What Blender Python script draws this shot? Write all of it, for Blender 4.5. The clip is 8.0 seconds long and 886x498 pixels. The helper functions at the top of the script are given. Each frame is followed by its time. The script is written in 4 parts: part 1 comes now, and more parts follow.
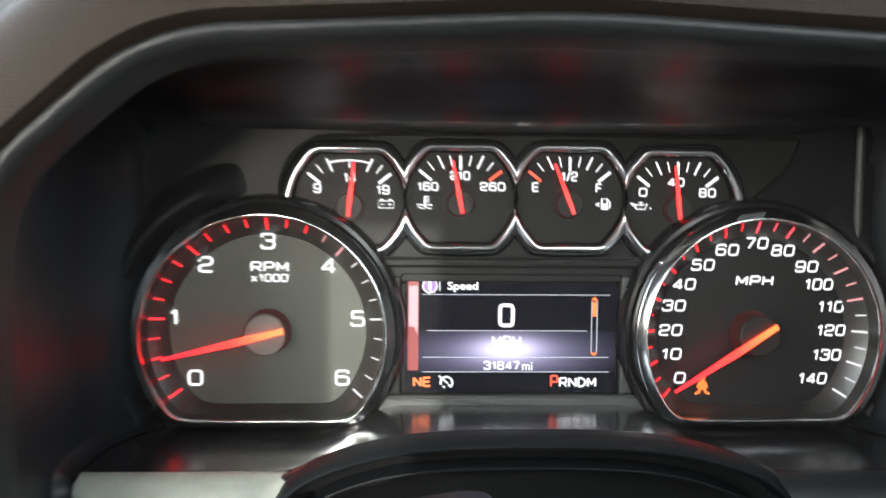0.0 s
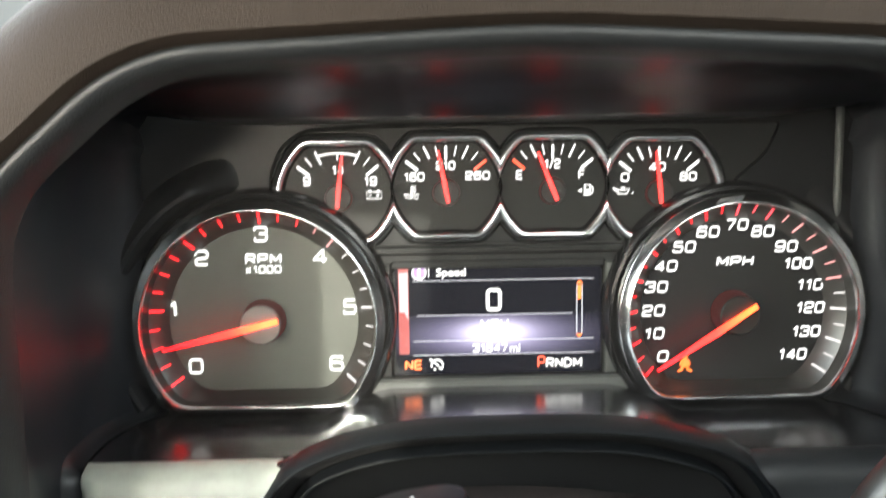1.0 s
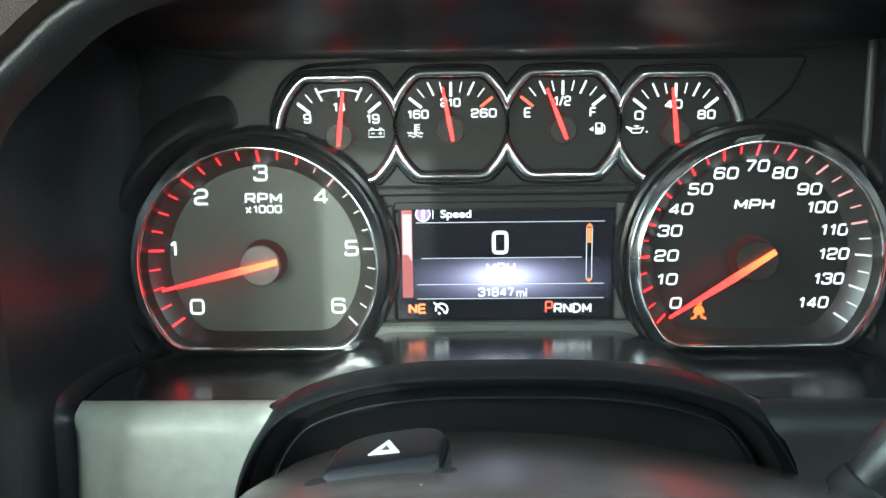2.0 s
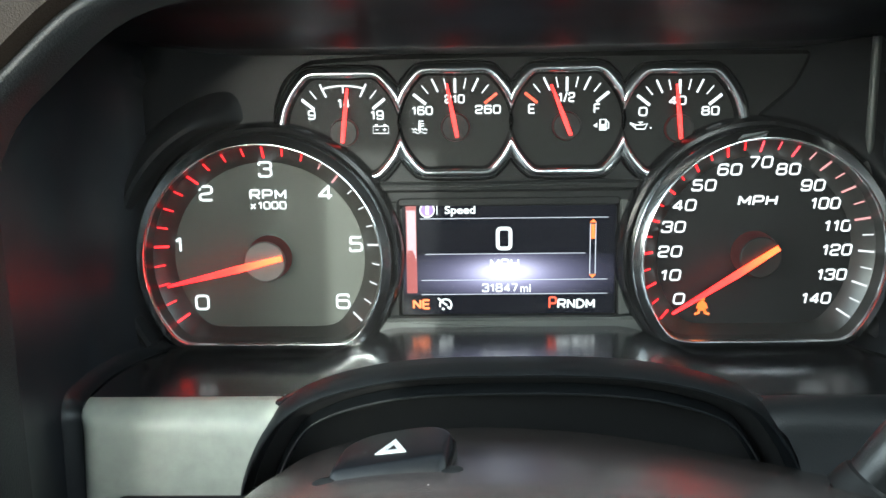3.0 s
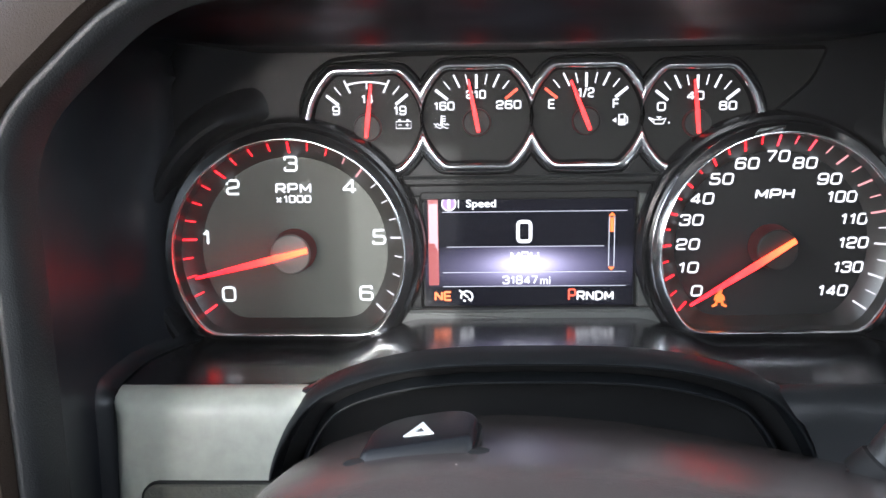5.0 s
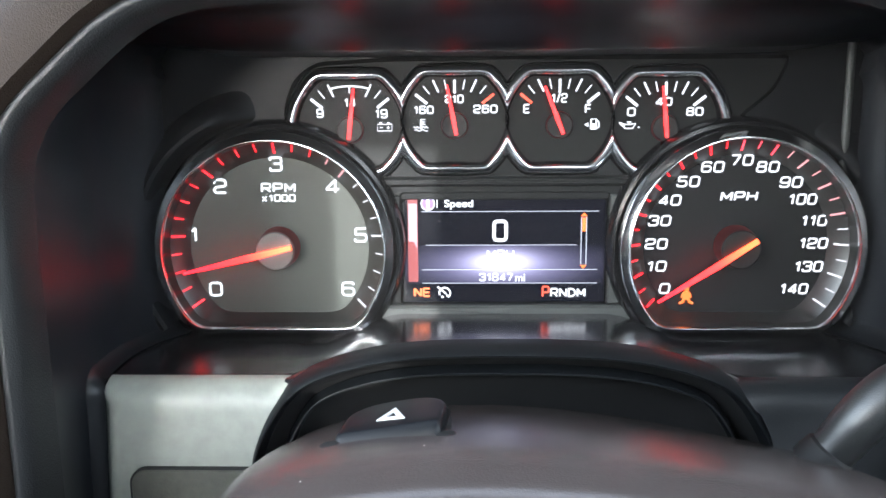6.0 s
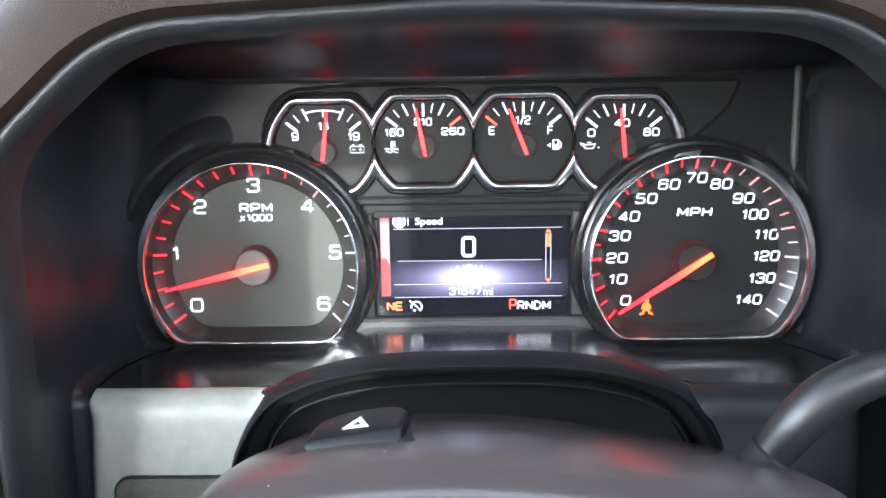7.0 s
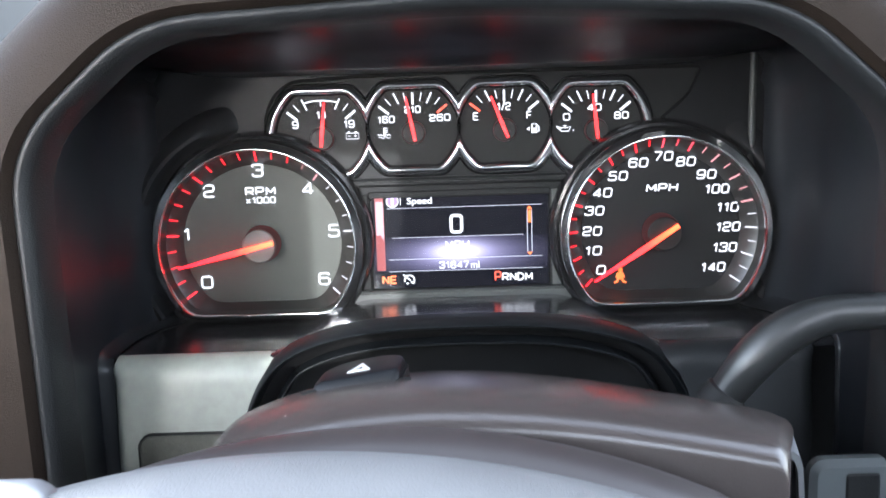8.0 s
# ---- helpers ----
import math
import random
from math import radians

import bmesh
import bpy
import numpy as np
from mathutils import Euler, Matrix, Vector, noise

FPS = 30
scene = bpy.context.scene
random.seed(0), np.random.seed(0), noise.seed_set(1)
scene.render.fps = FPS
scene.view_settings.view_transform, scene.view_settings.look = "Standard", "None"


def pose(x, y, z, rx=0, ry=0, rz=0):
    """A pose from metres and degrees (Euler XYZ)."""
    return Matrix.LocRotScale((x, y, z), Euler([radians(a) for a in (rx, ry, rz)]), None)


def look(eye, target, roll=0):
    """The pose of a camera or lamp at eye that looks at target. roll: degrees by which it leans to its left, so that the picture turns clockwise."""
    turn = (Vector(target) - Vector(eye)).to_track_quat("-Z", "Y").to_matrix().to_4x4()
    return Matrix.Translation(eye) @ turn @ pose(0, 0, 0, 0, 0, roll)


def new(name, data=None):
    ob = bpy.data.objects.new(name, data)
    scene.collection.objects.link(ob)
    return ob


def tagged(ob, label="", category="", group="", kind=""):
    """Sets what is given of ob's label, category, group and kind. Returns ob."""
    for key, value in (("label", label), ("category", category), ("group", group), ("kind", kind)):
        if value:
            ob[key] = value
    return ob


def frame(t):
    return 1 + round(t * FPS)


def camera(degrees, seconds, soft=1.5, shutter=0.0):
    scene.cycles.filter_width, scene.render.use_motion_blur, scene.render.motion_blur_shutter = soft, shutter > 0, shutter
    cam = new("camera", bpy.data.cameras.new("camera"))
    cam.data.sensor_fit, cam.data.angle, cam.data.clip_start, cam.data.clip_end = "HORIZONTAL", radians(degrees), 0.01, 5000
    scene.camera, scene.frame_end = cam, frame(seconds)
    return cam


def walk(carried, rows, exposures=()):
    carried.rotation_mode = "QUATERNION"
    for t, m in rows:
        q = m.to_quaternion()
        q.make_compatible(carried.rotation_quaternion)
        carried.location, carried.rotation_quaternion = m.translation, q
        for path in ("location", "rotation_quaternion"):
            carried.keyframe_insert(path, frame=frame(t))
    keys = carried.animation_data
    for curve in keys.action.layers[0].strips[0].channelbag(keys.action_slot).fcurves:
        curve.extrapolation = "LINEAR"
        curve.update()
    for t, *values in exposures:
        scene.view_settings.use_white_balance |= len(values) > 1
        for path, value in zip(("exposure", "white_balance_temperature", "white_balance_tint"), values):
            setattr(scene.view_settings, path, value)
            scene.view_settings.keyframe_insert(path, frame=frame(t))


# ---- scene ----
cam = camera(53.72, 8.0, shutter=0.5)
PATH = [
    (0, (-0.04491, -0.37532, 1.07986), (-0.02702, 0.02347, 1.05439), 0.551),
    (0.2, (-0.05168, -0.35599, 1.08532), (-0.01599, 0.04060, 1.04738), -0.252),
    (0.5, (-0.05584, -0.35382, 1.09048), (-0.00931, 0.04118, 1.04795), -0.913),
    (0.7, (-0.04701, -0.37105, 1.09939), (-0.01171, 0.02514, 1.05707), -1.043),
    (0.8, (-0.03876, -0.37976, 1.10256), (-0.01424, 0.01700, 1.05809), -1.066),
    (1, (-0.03311, -0.38586, 1.09668), (-0.02224, 0.01118, 1.04936), -0.838),
    (1.2, (-0.02166, -0.38230, 1.08610), (-0.02196, 0.01438, 1.03468), -1.043),
    (1.3, (-0.01443, -0.37910, 1.08692), (-0.01895, 0.01696, 1.03112), -1.180),
    (1.5, (-0.00800, -0.38341, 1.09040), (-0.01662, 0.01191, 1.03001), -1.310),
    (1.7, (-0.00705, -0.38299, 1.09635), (-0.01814, 0.01100, 1.02817), -1.423),
    (2, (-0.01560, -0.37455, 1.09056), (-0.02520, 0.01930, 1.02137), -0.789),
    (3.3, (-0.01803, -0.37597, 1.09480), (-0.02841, 0.01674, 1.01947), -0.833),
    (3.5, (-0.01973, -0.37957, 1.09266), (-0.03228, 0.01309, 1.01746), -0.932),
    (4, (-0.02237, -0.38121, 1.09270), (-0.03932, 0.01135, 1.01783), -1.112),
    (5.5, (-0.01787, -0.38844, 1.09298), (-0.03256, 0.00421, 1.01810), -0.745),
    (6, (-0.01401, -0.39942, 1.09454), (-0.02615, -0.00660, 1.02008), -0.488),
    (6.5, (-0.00831, -0.40686, 1.10039), (-0.01771, -0.01357, 1.02806), -0.455),
    (7, (-0.00340, -0.41748, 1.10084), (-0.01163, -0.02377, 1.03067), -0.936),
    (7.5, (0.00013, -0.43488, 1.10033), (-0.00789, -0.04097, 1.03125), -1.348),
    (8, (-0.00292, -0.45758, 1.09351), (-0.00662, -0.06352, 1.02495), -1.891),
]
STOPS = 4.0
EXPOSURES = [
    (0.0, STOPS + 0.14, 6250, 7),
    (0.5, STOPS + 0.51, 6080, 11),
    (1.0, STOPS + 0.70, 6600, 5),
    (1.5, STOPS + 0.00, 5650, -7),
    (2.0, STOPS + 0.40, 5720, -9),
    (3.5, STOPS + 0.30, 5920, 1),
    (5.5, STOPS + 0.41, 5860, 13),
    (6.0, STOPS + 0.56, 5770, 8),
    (6.5, STOPS + 0.57, 5740, 9),
    (7.0, STOPS + 0.78, 5680, 10),
    (7.5, STOPS + 0.84, 5620, 12),
    (8.0, STOPS + 0.44, 5700, 11),
]
walk(cam, [(t, look(eye, target, roll)) for t, eye, target, roll in PATH], EXPOSURES)

# ---- world and light ----
world = bpy.data.worlds.new("sky")
world.use_nodes = True
scene.world = world
wn = world.node_tree.nodes
sky = wn.new("ShaderNodeTexSky")
sky.sky_type, sky.sun_disc = "NISHITA", False
SUN_HEIGHT = radians(8)
SUN_FROM = Vector((-0.20, -1.0, math.tan(SUN_HEIGHT)))
sky.sun_elevation, sky.sun_rotation = SUN_HEIGHT, radians(180 + 11.3)
wn["Background"].inputs["Strength"].default_value = 0.15
haze = wn.new("ShaderNodeHueSaturation")
haze.inputs["Saturation"].default_value = 0.3
world.node_tree.links.new(sky.outputs[0], haze.inputs["Color"])
world.node_tree.links.new(haze.outputs[0], wn["Background"].inputs["Color"])

sun = new("sun", bpy.data.lights.new("sun", "SUN"))
sun.data.energy, sun.data.angle, sun.data.color = 0.24, radians(0.4), (1.0, 0.95, 0.86)
sun.matrix_world = look(SUN_FROM * 5, (0, 0, 0))


LAMP = 2 ** -STOPS  # the backlights' strength that suits the exposure


# ---- materials ----
def mat(name, base, rough=0.5, metal=0.0, spec=0.5, grain=0.0, size=0.0006, vary=0.12, blotch=0.03, coat=0.0):
    """A surface with two scales of variation: blotches in colour and gloss, fine grain as relief."""
    m = bpy.data.materials.new(name)
    m.use_nodes = True
    n, l = m.node_tree.nodes, m.node_tree.links
    b = n["Principled BSDF"]
    tc = n.new("ShaderNodeTexCoord")
    big = n.new("ShaderNodeTexNoise")
    big.inputs["Scale"].default_value, big.inputs["Detail"].default_value = 1 / blotch, 5
    l.new(tc.outputs["Object"], big.inputs["Vector"])
    ramp = n.new("ShaderNodeMapRange")
    ramp.inputs["To Min"].default_value, ramp.inputs["To Max"].default_value = 1 - vary, 1 + vary
    l.new(big.outputs["Fac"], ramp.inputs["Value"])
    mul = n.new("ShaderNodeMix")
    mul.data_type, mul.blend_type = "RGBA", "MULTIPLY"
    mul.inputs["Factor"].default_value = 1
    mul.inputs["A"].default_value = (*base, 1)
    l.new(ramp.outputs[0], mul.inputs["B"])
    l.new(mul.outputs["Result"], b.inputs["Base Color"])
    r2 = n.new("ShaderNodeMapRange")
    r2.inputs["To Min"].default_value, r2.inputs["To Max"].default_value = rough * (1 - vary), min(1, rough * (1 + vary))
    l.new(big.outputs["Fac"], r2.inputs["Value"])
    l.new(r2.outputs[0], b.inputs["Roughness"])
    b.inputs["Metallic"].default_value = metal
    b.inputs["Specular IOR Level"].default_value = spec
    b.inputs["Coat Weight"].default_value = coat
    b.inputs["Coat Roughness"].default_value = rough
    if grain:
        fine = n.new("ShaderNodeTexNoise")
        fine.inputs["Scale"].default_value, fine.inputs["Detail"].default_value = 1 / size, 3
        l.new(tc.outputs["Object"], fine.inputs["Vector"])
        bump = n.new("ShaderNodeBump")
        bump.inputs["Strength"].default_value, bump.inputs["Distance"].default_value = grain, size * 0.5
        l.new(fine.outputs["Fac"], bump.inputs["Height"])
        l.new(bump.outputs[0], b.inputs["Normal"])
    return m


def leather(name, base, rough, cell=0.0022, depth=0.5, spec=0.5):
    """Grained hide: small rounded cells with creases between them."""
    m = mat(name, base, rough, vary=0.15, spec=spec)
    n, l = m.node_tree.nodes, m.node_tree.links
    tc = n.new("ShaderNodeTexCoord")
    vor = n.new("ShaderNodeTexVoronoi")
    vor.feature = "DISTANCE_TO_EDGE"
    vor.inputs["Scale"].default_value = 1 / cell
    wob = n.new("ShaderNodeTexNoise")
    wob.inputs["Scale"].default_value = 0.5 / cell
    add = n.new("ShaderNodeMix")
    add.data_type, add.blend_type = "RGBA", "LINEAR_LIGHT"
    add.inputs["Factor"].default_value = cell * 0.6
    l.new(tc.outputs["Object"], wob.inputs["Vector"])
    l.new(tc.outputs["Object"], add.inputs["A"])
    l.new(wob.outputs["Color"], add.inputs["B"])
    l.new(add.outputs["Result"], vor.inputs["Vector"])
    lim = n.new("ShaderNodeMapRange")
    lim.inputs["From Max"].default_value = 0.25
    l.new(vor.outputs["Distance"], lim.inputs["Value"])
    bump = n.new("ShaderNodeBump")
    bump.inputs["Strength"].default_value, bump.inputs["Distance"].default_value = depth, cell * 0.25
    l.new(lim.outputs[0], bump.inputs["Height"])
    l.new(bump.outputs[0], n["Principled BSDF"].inputs["Normal"])
    return m


def glow(name, color, strength=1.0, base=(0.03, 0.03, 0.03)):
    m = bpy.data.materials.new(name)
    m.use_nodes = True
    b = m.node_tree.nodes["Principled BSDF"]
    b.inputs["Base Color"].default_value = (*base, 1)
    b.inputs["Roughness"].default_value = 0.5
    b.inputs["Emission Color"].default_value = (*color, 1)
    b.inputs["Emission Strength"].default_value = strength * LAMP
    return m


def dust_specks(m, spacing=0.011, size=0.030):
    """Scattered pale dust grains over a material's own colour."""
    n, l = m.node_tree.nodes, m.node_tree.links
    b = n["Principled BSDF"]
    tc, vor, near, few = n.new("ShaderNodeTexCoord"), n.new("ShaderNodeTexVoronoi"), n.new("ShaderNodeMath"), n.new("ShaderNodeMath")
    vor.inputs["Scale"].default_value = 1 / spacing
    sep, both, mix = n.new("ShaderNodeSeparateColor"), n.new("ShaderNodeMath"), n.new("ShaderNodeMix")
    near.operation, few.operation, both.operation = "LESS_THAN", "GREATER_THAN", "MULTIPLY"
    near.inputs[1].default_value, few.inputs[1].default_value = size, 0.55
    mix.data_type = "RGBA"
    mix.inputs["B"].default_value = (0.55, 0.53, 0.5, 1)
    l.new(tc.outputs["Object"], vor.inputs["Vector"])
    l.new(vor.outputs["Distance"], near.inputs[0])
    l.new(vor.outputs["Color"], sep.inputs[0])
    l.new(sep.outputs[0], few.inputs[0])
    l.new(near.outputs[0], both.inputs[0])
    l.new(few.outputs[0], both.inputs[1])
    l.new(both.outputs[0], mix.inputs["Factor"])
    l.new(b.inputs["Base Color"].links[0].from_socket, mix.inputs["A"])
    l.new(mix.outputs["Result"], b.inputs["Base Color"])


HOUSING = mat("housing black plastic", (0.0062, 0.0068, 0.0078), 0.42, spec=0.2, grain=0.06, size=0.0008)
WALL = mat("satin black plastic", (0.0105, 0.0118, 0.0145), 0.38, spec=0.47, grain=0.04, size=0.0009)
CORNER = mat("satin black corner", (0.010, 0.011, 0.0125), 0.40, spec=0.4, grain=0.05)
LEDGE = mat("gloss black plastic", (0.010, 0.010, 0.011), 0.20, spec=1.0, grain=0.03, size=0.0012, coat=0.9)
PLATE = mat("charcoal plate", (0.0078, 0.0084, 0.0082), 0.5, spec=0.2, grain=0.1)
# lighter grey with the light on the charcoal parts put into the colour
LIT_GREY = mat("lit grey", (0.055, 0.058, 0.054), 0.5, grain=0.1)
POD = mat("pod black", (0.005, 0.005, 0.0055), 0.20, spec=0.4, grain=0.04)
FACE = mat("satin dial face", (0.062, 0.067, 0.056), 0.5, spec=0.3, vary=0.05)
FACE_DARK = mat("dark dial face", (0.009, 0.009, 0.009), 0.45, spec=0.25, vary=0.05)
CONE = mat("dial cone", (0.020, 0.020, 0.018), 0.38, spec=0.7)
CHROME = mat("chrome", (0.74, 0.75, 0.76), 0.16, metal=1.0, vary=0.1, blotch=0.01)
HUB = mat("hub cap", (0.085, 0.085, 0.078), 0.38, spec=0.6, grain=0.05)
HUB_DARK = mat("dark hub cap", (0.011, 0.011, 0.010), 0.42, spec=0.3, grain=0.05)
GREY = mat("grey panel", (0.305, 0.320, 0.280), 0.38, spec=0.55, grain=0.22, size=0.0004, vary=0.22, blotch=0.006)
LID = mat("lid panel", (0.088, 0.088, 0.072), 0.6, grain=0.8, size=0.0012, vary=0.35, blotch=0.004)
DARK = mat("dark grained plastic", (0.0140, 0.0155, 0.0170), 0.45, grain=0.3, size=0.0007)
COLLAR = mat("collar black", (0.0075, 0.0088, 0.0100), 0.40, spec=0.38, grain=0.35, size=0.0006)
BOOT = mat("rubber black", (0.008, 0.008, 0.008), 0.7, grain=0.2)
RIM = mat("soft rim plastic", (0.0150, 0.0160, 0.0168), 0.47, spec=0.42, grain=0.5, size=0.0007)
PAD = leather("brown grained pad", (0.0275, 0.0204, 0.0160), 0.46, cell=0.0010, depth=0.30, spec=0.07)
SHROUD = mat("umber column plastic", (0.072, 0.0595, 0.0555), 0.22, spec=0.75, grain=0.3, size=0.0007)
dust_specks(SHROUD)
BUTTON = mat("button black", (0.008, 0.009, 0.011), 0.40, spec=0.28, grain=0.15)
AIRBAG = leather("pale slate wheel hide", (0.225, 0.224, 0.226), 0.46, cell=0.0013, depth=0.22)
HUBCOVER = mat("hub cover", (0.058, 0.048, 0.047), 0.36, grain=0.1)
LEVER = mat("lever satin black", (0.016, 0.017, 0.017), 0.38, spec=0.8, grain=0.3)
SWITCH = mat("grey switch plastic", (0.12, 0.135, 0.14), 0.42, grain=0.2)
SIDE = mat("pale grey side cover", (0.17, 0.175, 0.185), 0.4, grain=0.2)
SILVER = mat("satin silver", (0.6, 0.6, 0.62), 0.3, metal=0.8)
WHITE_INK = mat("white ink", (0.8, 0.8, 0.8), 0.5)
# for the unseen rear blockers, grey enough to show in the chrome
REAR_GREY = mat("unseen rear grey", (0.115, 0.112, 0.108), 0.85, vary=0.2, blotch=0.05)
CAB = mat("cab trim", (0.05, 0.05, 0.05), 0.8, vary=0.2, blotch=0.2)
TRIM = mat("headliner", (0.4, 0.39, 0.37), 0.9, vary=0.1, blotch=0.1)
GROUND = mat("unseen pale ground", (0.36, 0.355, 0.34), 0.9, vary=0.15, blotch=1.5)
BRIGHT = glow("backlit white", (1.0, 0.98, 0.97), 1.4)
SOFTWHITE = glow("backlit soft white", (0.92, 0.86, 0.86), 1.0)
RED = glow("backlit red", (1.0, 0.0085, 0.0135), 3.8)
PINK = glow("backlit pink", (1.0, 0.40, 0.40), 1.0)
ROSERED = glow("backlit rose red", (1.0, 0.05, 0.07), 2.4)
REDORANGE = glow("backlit vermilion", (1.0, 0.085, 0.03), 1.7)
AMBER = glow("amber lamp", (1.0, 0.15, 0.012), 1.9)
ORANGE = glow("display orange", (1.0, 0.15, 0.006), 2.2)
LCDLINE = glow("display line", (0.85, 0.85, 0.95), 1.0)


# ---- building helpers ----
def mesh_of(bm, name, smooth=True):
    me = bpy.data.meshes.new(name)
    bmesh.ops.recalc_face_normals(bm, faces=bm.faces)
    bm.to_mesh(me)
    bm.free()
    if smooth:
        me.shade_smooth()
        me.set_sharp_from_angle(angle=radians(38))
    return me


def part(name, bm, material, parent=None, label="", smooth=True):
    me = bm if isinstance(bm, bpy.types.Mesh) else mesh_of(bm, name, smooth)
    me.materials.clear()
    me.materials.append(material)
    ob = new(name, me)
    ob.parent = parent
    if label:
        ob["label"] = label
    return ob


def thing(name, label, category, group="", kind="", at=(0, 0, 0)):
    ob = new(name)
    ob.location = at
    ob.empty_display_size = 0.02
    return tagged(ob, label, category, group, kind)


def loft(loops, ring=False, close=False, caps=(False, False)):
    """Faces between neighbouring loops of points; ring joins each loop's ends, close joins the last loop to the first."""
    bm = bmesh.new()
    vs = [[bm.verts.new(p) for p in loop] for loop in loops]
    for a, b in zip(vs, vs[1:] + ([vs[0]] if close else [])):
        n = len(a)
        for i in range(n if ring else n - 1):
            j = (i + 1) % n
            bm.faces.new((a[i], a[j], b[j], b[i]))
    for flag, loop in zip(caps, (vs[0], vs[-1])):
        if flag:
            bm.faces.new(loop)
    return bm


def slab(outline, y0, y1, bevel=0.0):
    """A plate with that (x, z) outline between two depths, its front (y0) edge bevelled."""
    if bevel:
        inner = inset(outline, bevel)
        loops = [[(x, y0, z) for x, z in inner], [(x, y0 + bevel, z) for x, z in outline], [(x, y1, z) for x, z in outline]]
    else:
        loops = [[(x, y0, z) for x, z in outline], [(x, y1, z) for x, z in outline]]
    return loft(loops, ring=True, caps=(True, True))


def inset(outline, d):
    """The outline moved inwards by d (outwards if negative); outlines run anticlockwise."""
    out, n = [], len(outline)
    for i in range(n):
        (ax, az), (bx, bz), (cx, cz) = outline[i - 1], outline[i], outline[(i + 1) % n]
        e1, e2 = Vector((bx - ax, bz - az)).normalized(), Vector((cx - bx, cz - bz)).normalized()
        n1, n2 = Vector((-e1.y, e1.x)), Vector((-e2.y, e2.x))
        m = (n1 + n2).normalized()
        k = d / max(0.5, m.dot(n1))
        out.append((bx + m.x * k, bz + m.y * k))
    return out


def round_rect(cx, cz, w, h, r, n=5):
    pts = []
    for sx, sz, a0 in ((1, 1, 0), (-1, 1, 90), (-1, -1, 180), (1, -1, 270)):
        for k in range(n + 1):
            a = radians(a0 + 90 * k / n)
            pts.append((cx + sx * (w / 2 - r) + r * math.cos(a), cz + sz * (h / 2 - r) + r * math.sin(a)))
    return pts


def dial_outline(cx, cz, r, flat, n=96, p=26):
    """A circle cut by a level line `flat` below its centre, with rounded corners."""
    pts = []
    for k in range(n):
        a = 2 * math.pi * k / n
        s = -math.sin(a)
        q = r if s <= 0.05 else (r ** -p + (flat / s) ** -p) ** (-1 / p)
        pts.append((cx + q * math.cos(a), cz + q * math.sin(a)))
    return pts


def gauge_outline(cx, cz, grow=0.0, n=120, p=30):
    """The small gauges' shape: level above and below, slanted shoulders, bulged sides."""
    pts = []
    for k in range(n):
        a = 2 * math.pi * k / n
        t = math.atan2(abs(math.sin(a)), abs(math.cos(a)))
        cuts = ((0.0225, math.pi / 2), (0.0265, radians(44)), (0.0266, radians(27)), (0.0269, radians(8)))
        q = sum((d / max(0.05, math.cos(t - b))) ** -p for d, b in cuts) ** (-1 / p) + grow
        pts.append((cx + q * math.cos(a), cz + q * math.sin(a)))
    return pts


def ring_of(outlines_and_depths):
    """A ring swept through outlines (same count of points), each at its depth; closed on itself."""
    return loft([[(x, y, z) for x, z in o] for o, y in outlines_and_depths], ring=True, close=True)


def bar(p, q, w0, w1, y0, y1, thick=0.0003):
    """A flat stroke from p to q in (x, z), its ends w0 and w1 wide and at depths y0 and y1."""
    p, q = Vector(p), Vector(q)
    d = (q - p).normalized()
    nrm = Vector((-d.y, d.x))
    ends = []
    for c, w, y in ((p, w0, y0), (q, w1, y1)):
        a, b = c + nrm * w / 2, c - nrm * w / 2
        ends.append([(a.x, y - thick, a.y), (b.x, y - thick, b.y), (b.x, y, b.y), (a.x, y, a.y)])
    return loft(ends, ring=True, caps=(True, True))


def join(*bms):
    out = bmesh.new()
    for b in bms:
        me = bpy.data.meshes.new("tmp")
        b.to_mesh(me)
        b.free()
        out.from_mesh(me)
        bpy.data.meshes.remove(me)
    return out


def path_bar(pts, w, y, thick=0.0002, closed=False):
    """A thin line of width w through (x, z) points."""
    pts = [Vector(p) for p in pts]
    a, b, n = [], [], len(pts)
    for i, p in enumerate(pts):
        u = pts[(i - 1) % n] if closed or i else p
        v = pts[(i + 1) % n] if closed or i < n - 1 else p
        d = (v - u).normalized()
        nrm = Vector((-d.y, d.x)) * w / 2
        a.append(p + nrm)
        b.append(p - nrm)
    loops = [[(q.x, yy, q.y) for q in s] for s, yy in ((a, y), (a, y - thick), (b, y - thick), (b, y))]
    return loft(loops, ring=closed, close=True)


def arc(cx, cz, r, a0, a1, n=16):
    return [(cx + r * math.cos(radians(a0 + (a1 - a0) * k / n)), cz + r * math.sin(radians(a0 + (a1 - a0) * k / n))) for k in range(n + 1)]


GLYPHS = {}  # squarish numerals and capitals: strokes of (x, z) points in a unit box
GLYPHS["0"] = (((0, 0), (1, 0), (1, 1), (0, 1)),)
GLYPHS["1"] = (((0.75, 0), (0.75, 1)), ((0.75, 0.98), (0.1, 0.74)))
GLYPHS["2"] = (((0, 0.70), (0, 1), (1, 1), (1, 0.50), (0, 0.42), (0, 0), (1, 0)),)
GLYPHS["3"] = (((0, 0.76), (0, 1), (1, 1), (1, 0.53), (0.35, 0.53)), ((0.35, 0.53), (1, 0.53), (1, 0), (0, 0), (0, 0.24)))
GLYPHS["4"] = (((0.78, 0), (0.78, 1)), ((0.78, 0.97), (0.03, 0.28)), ((0, 0.26), (1.05, 0.26)))
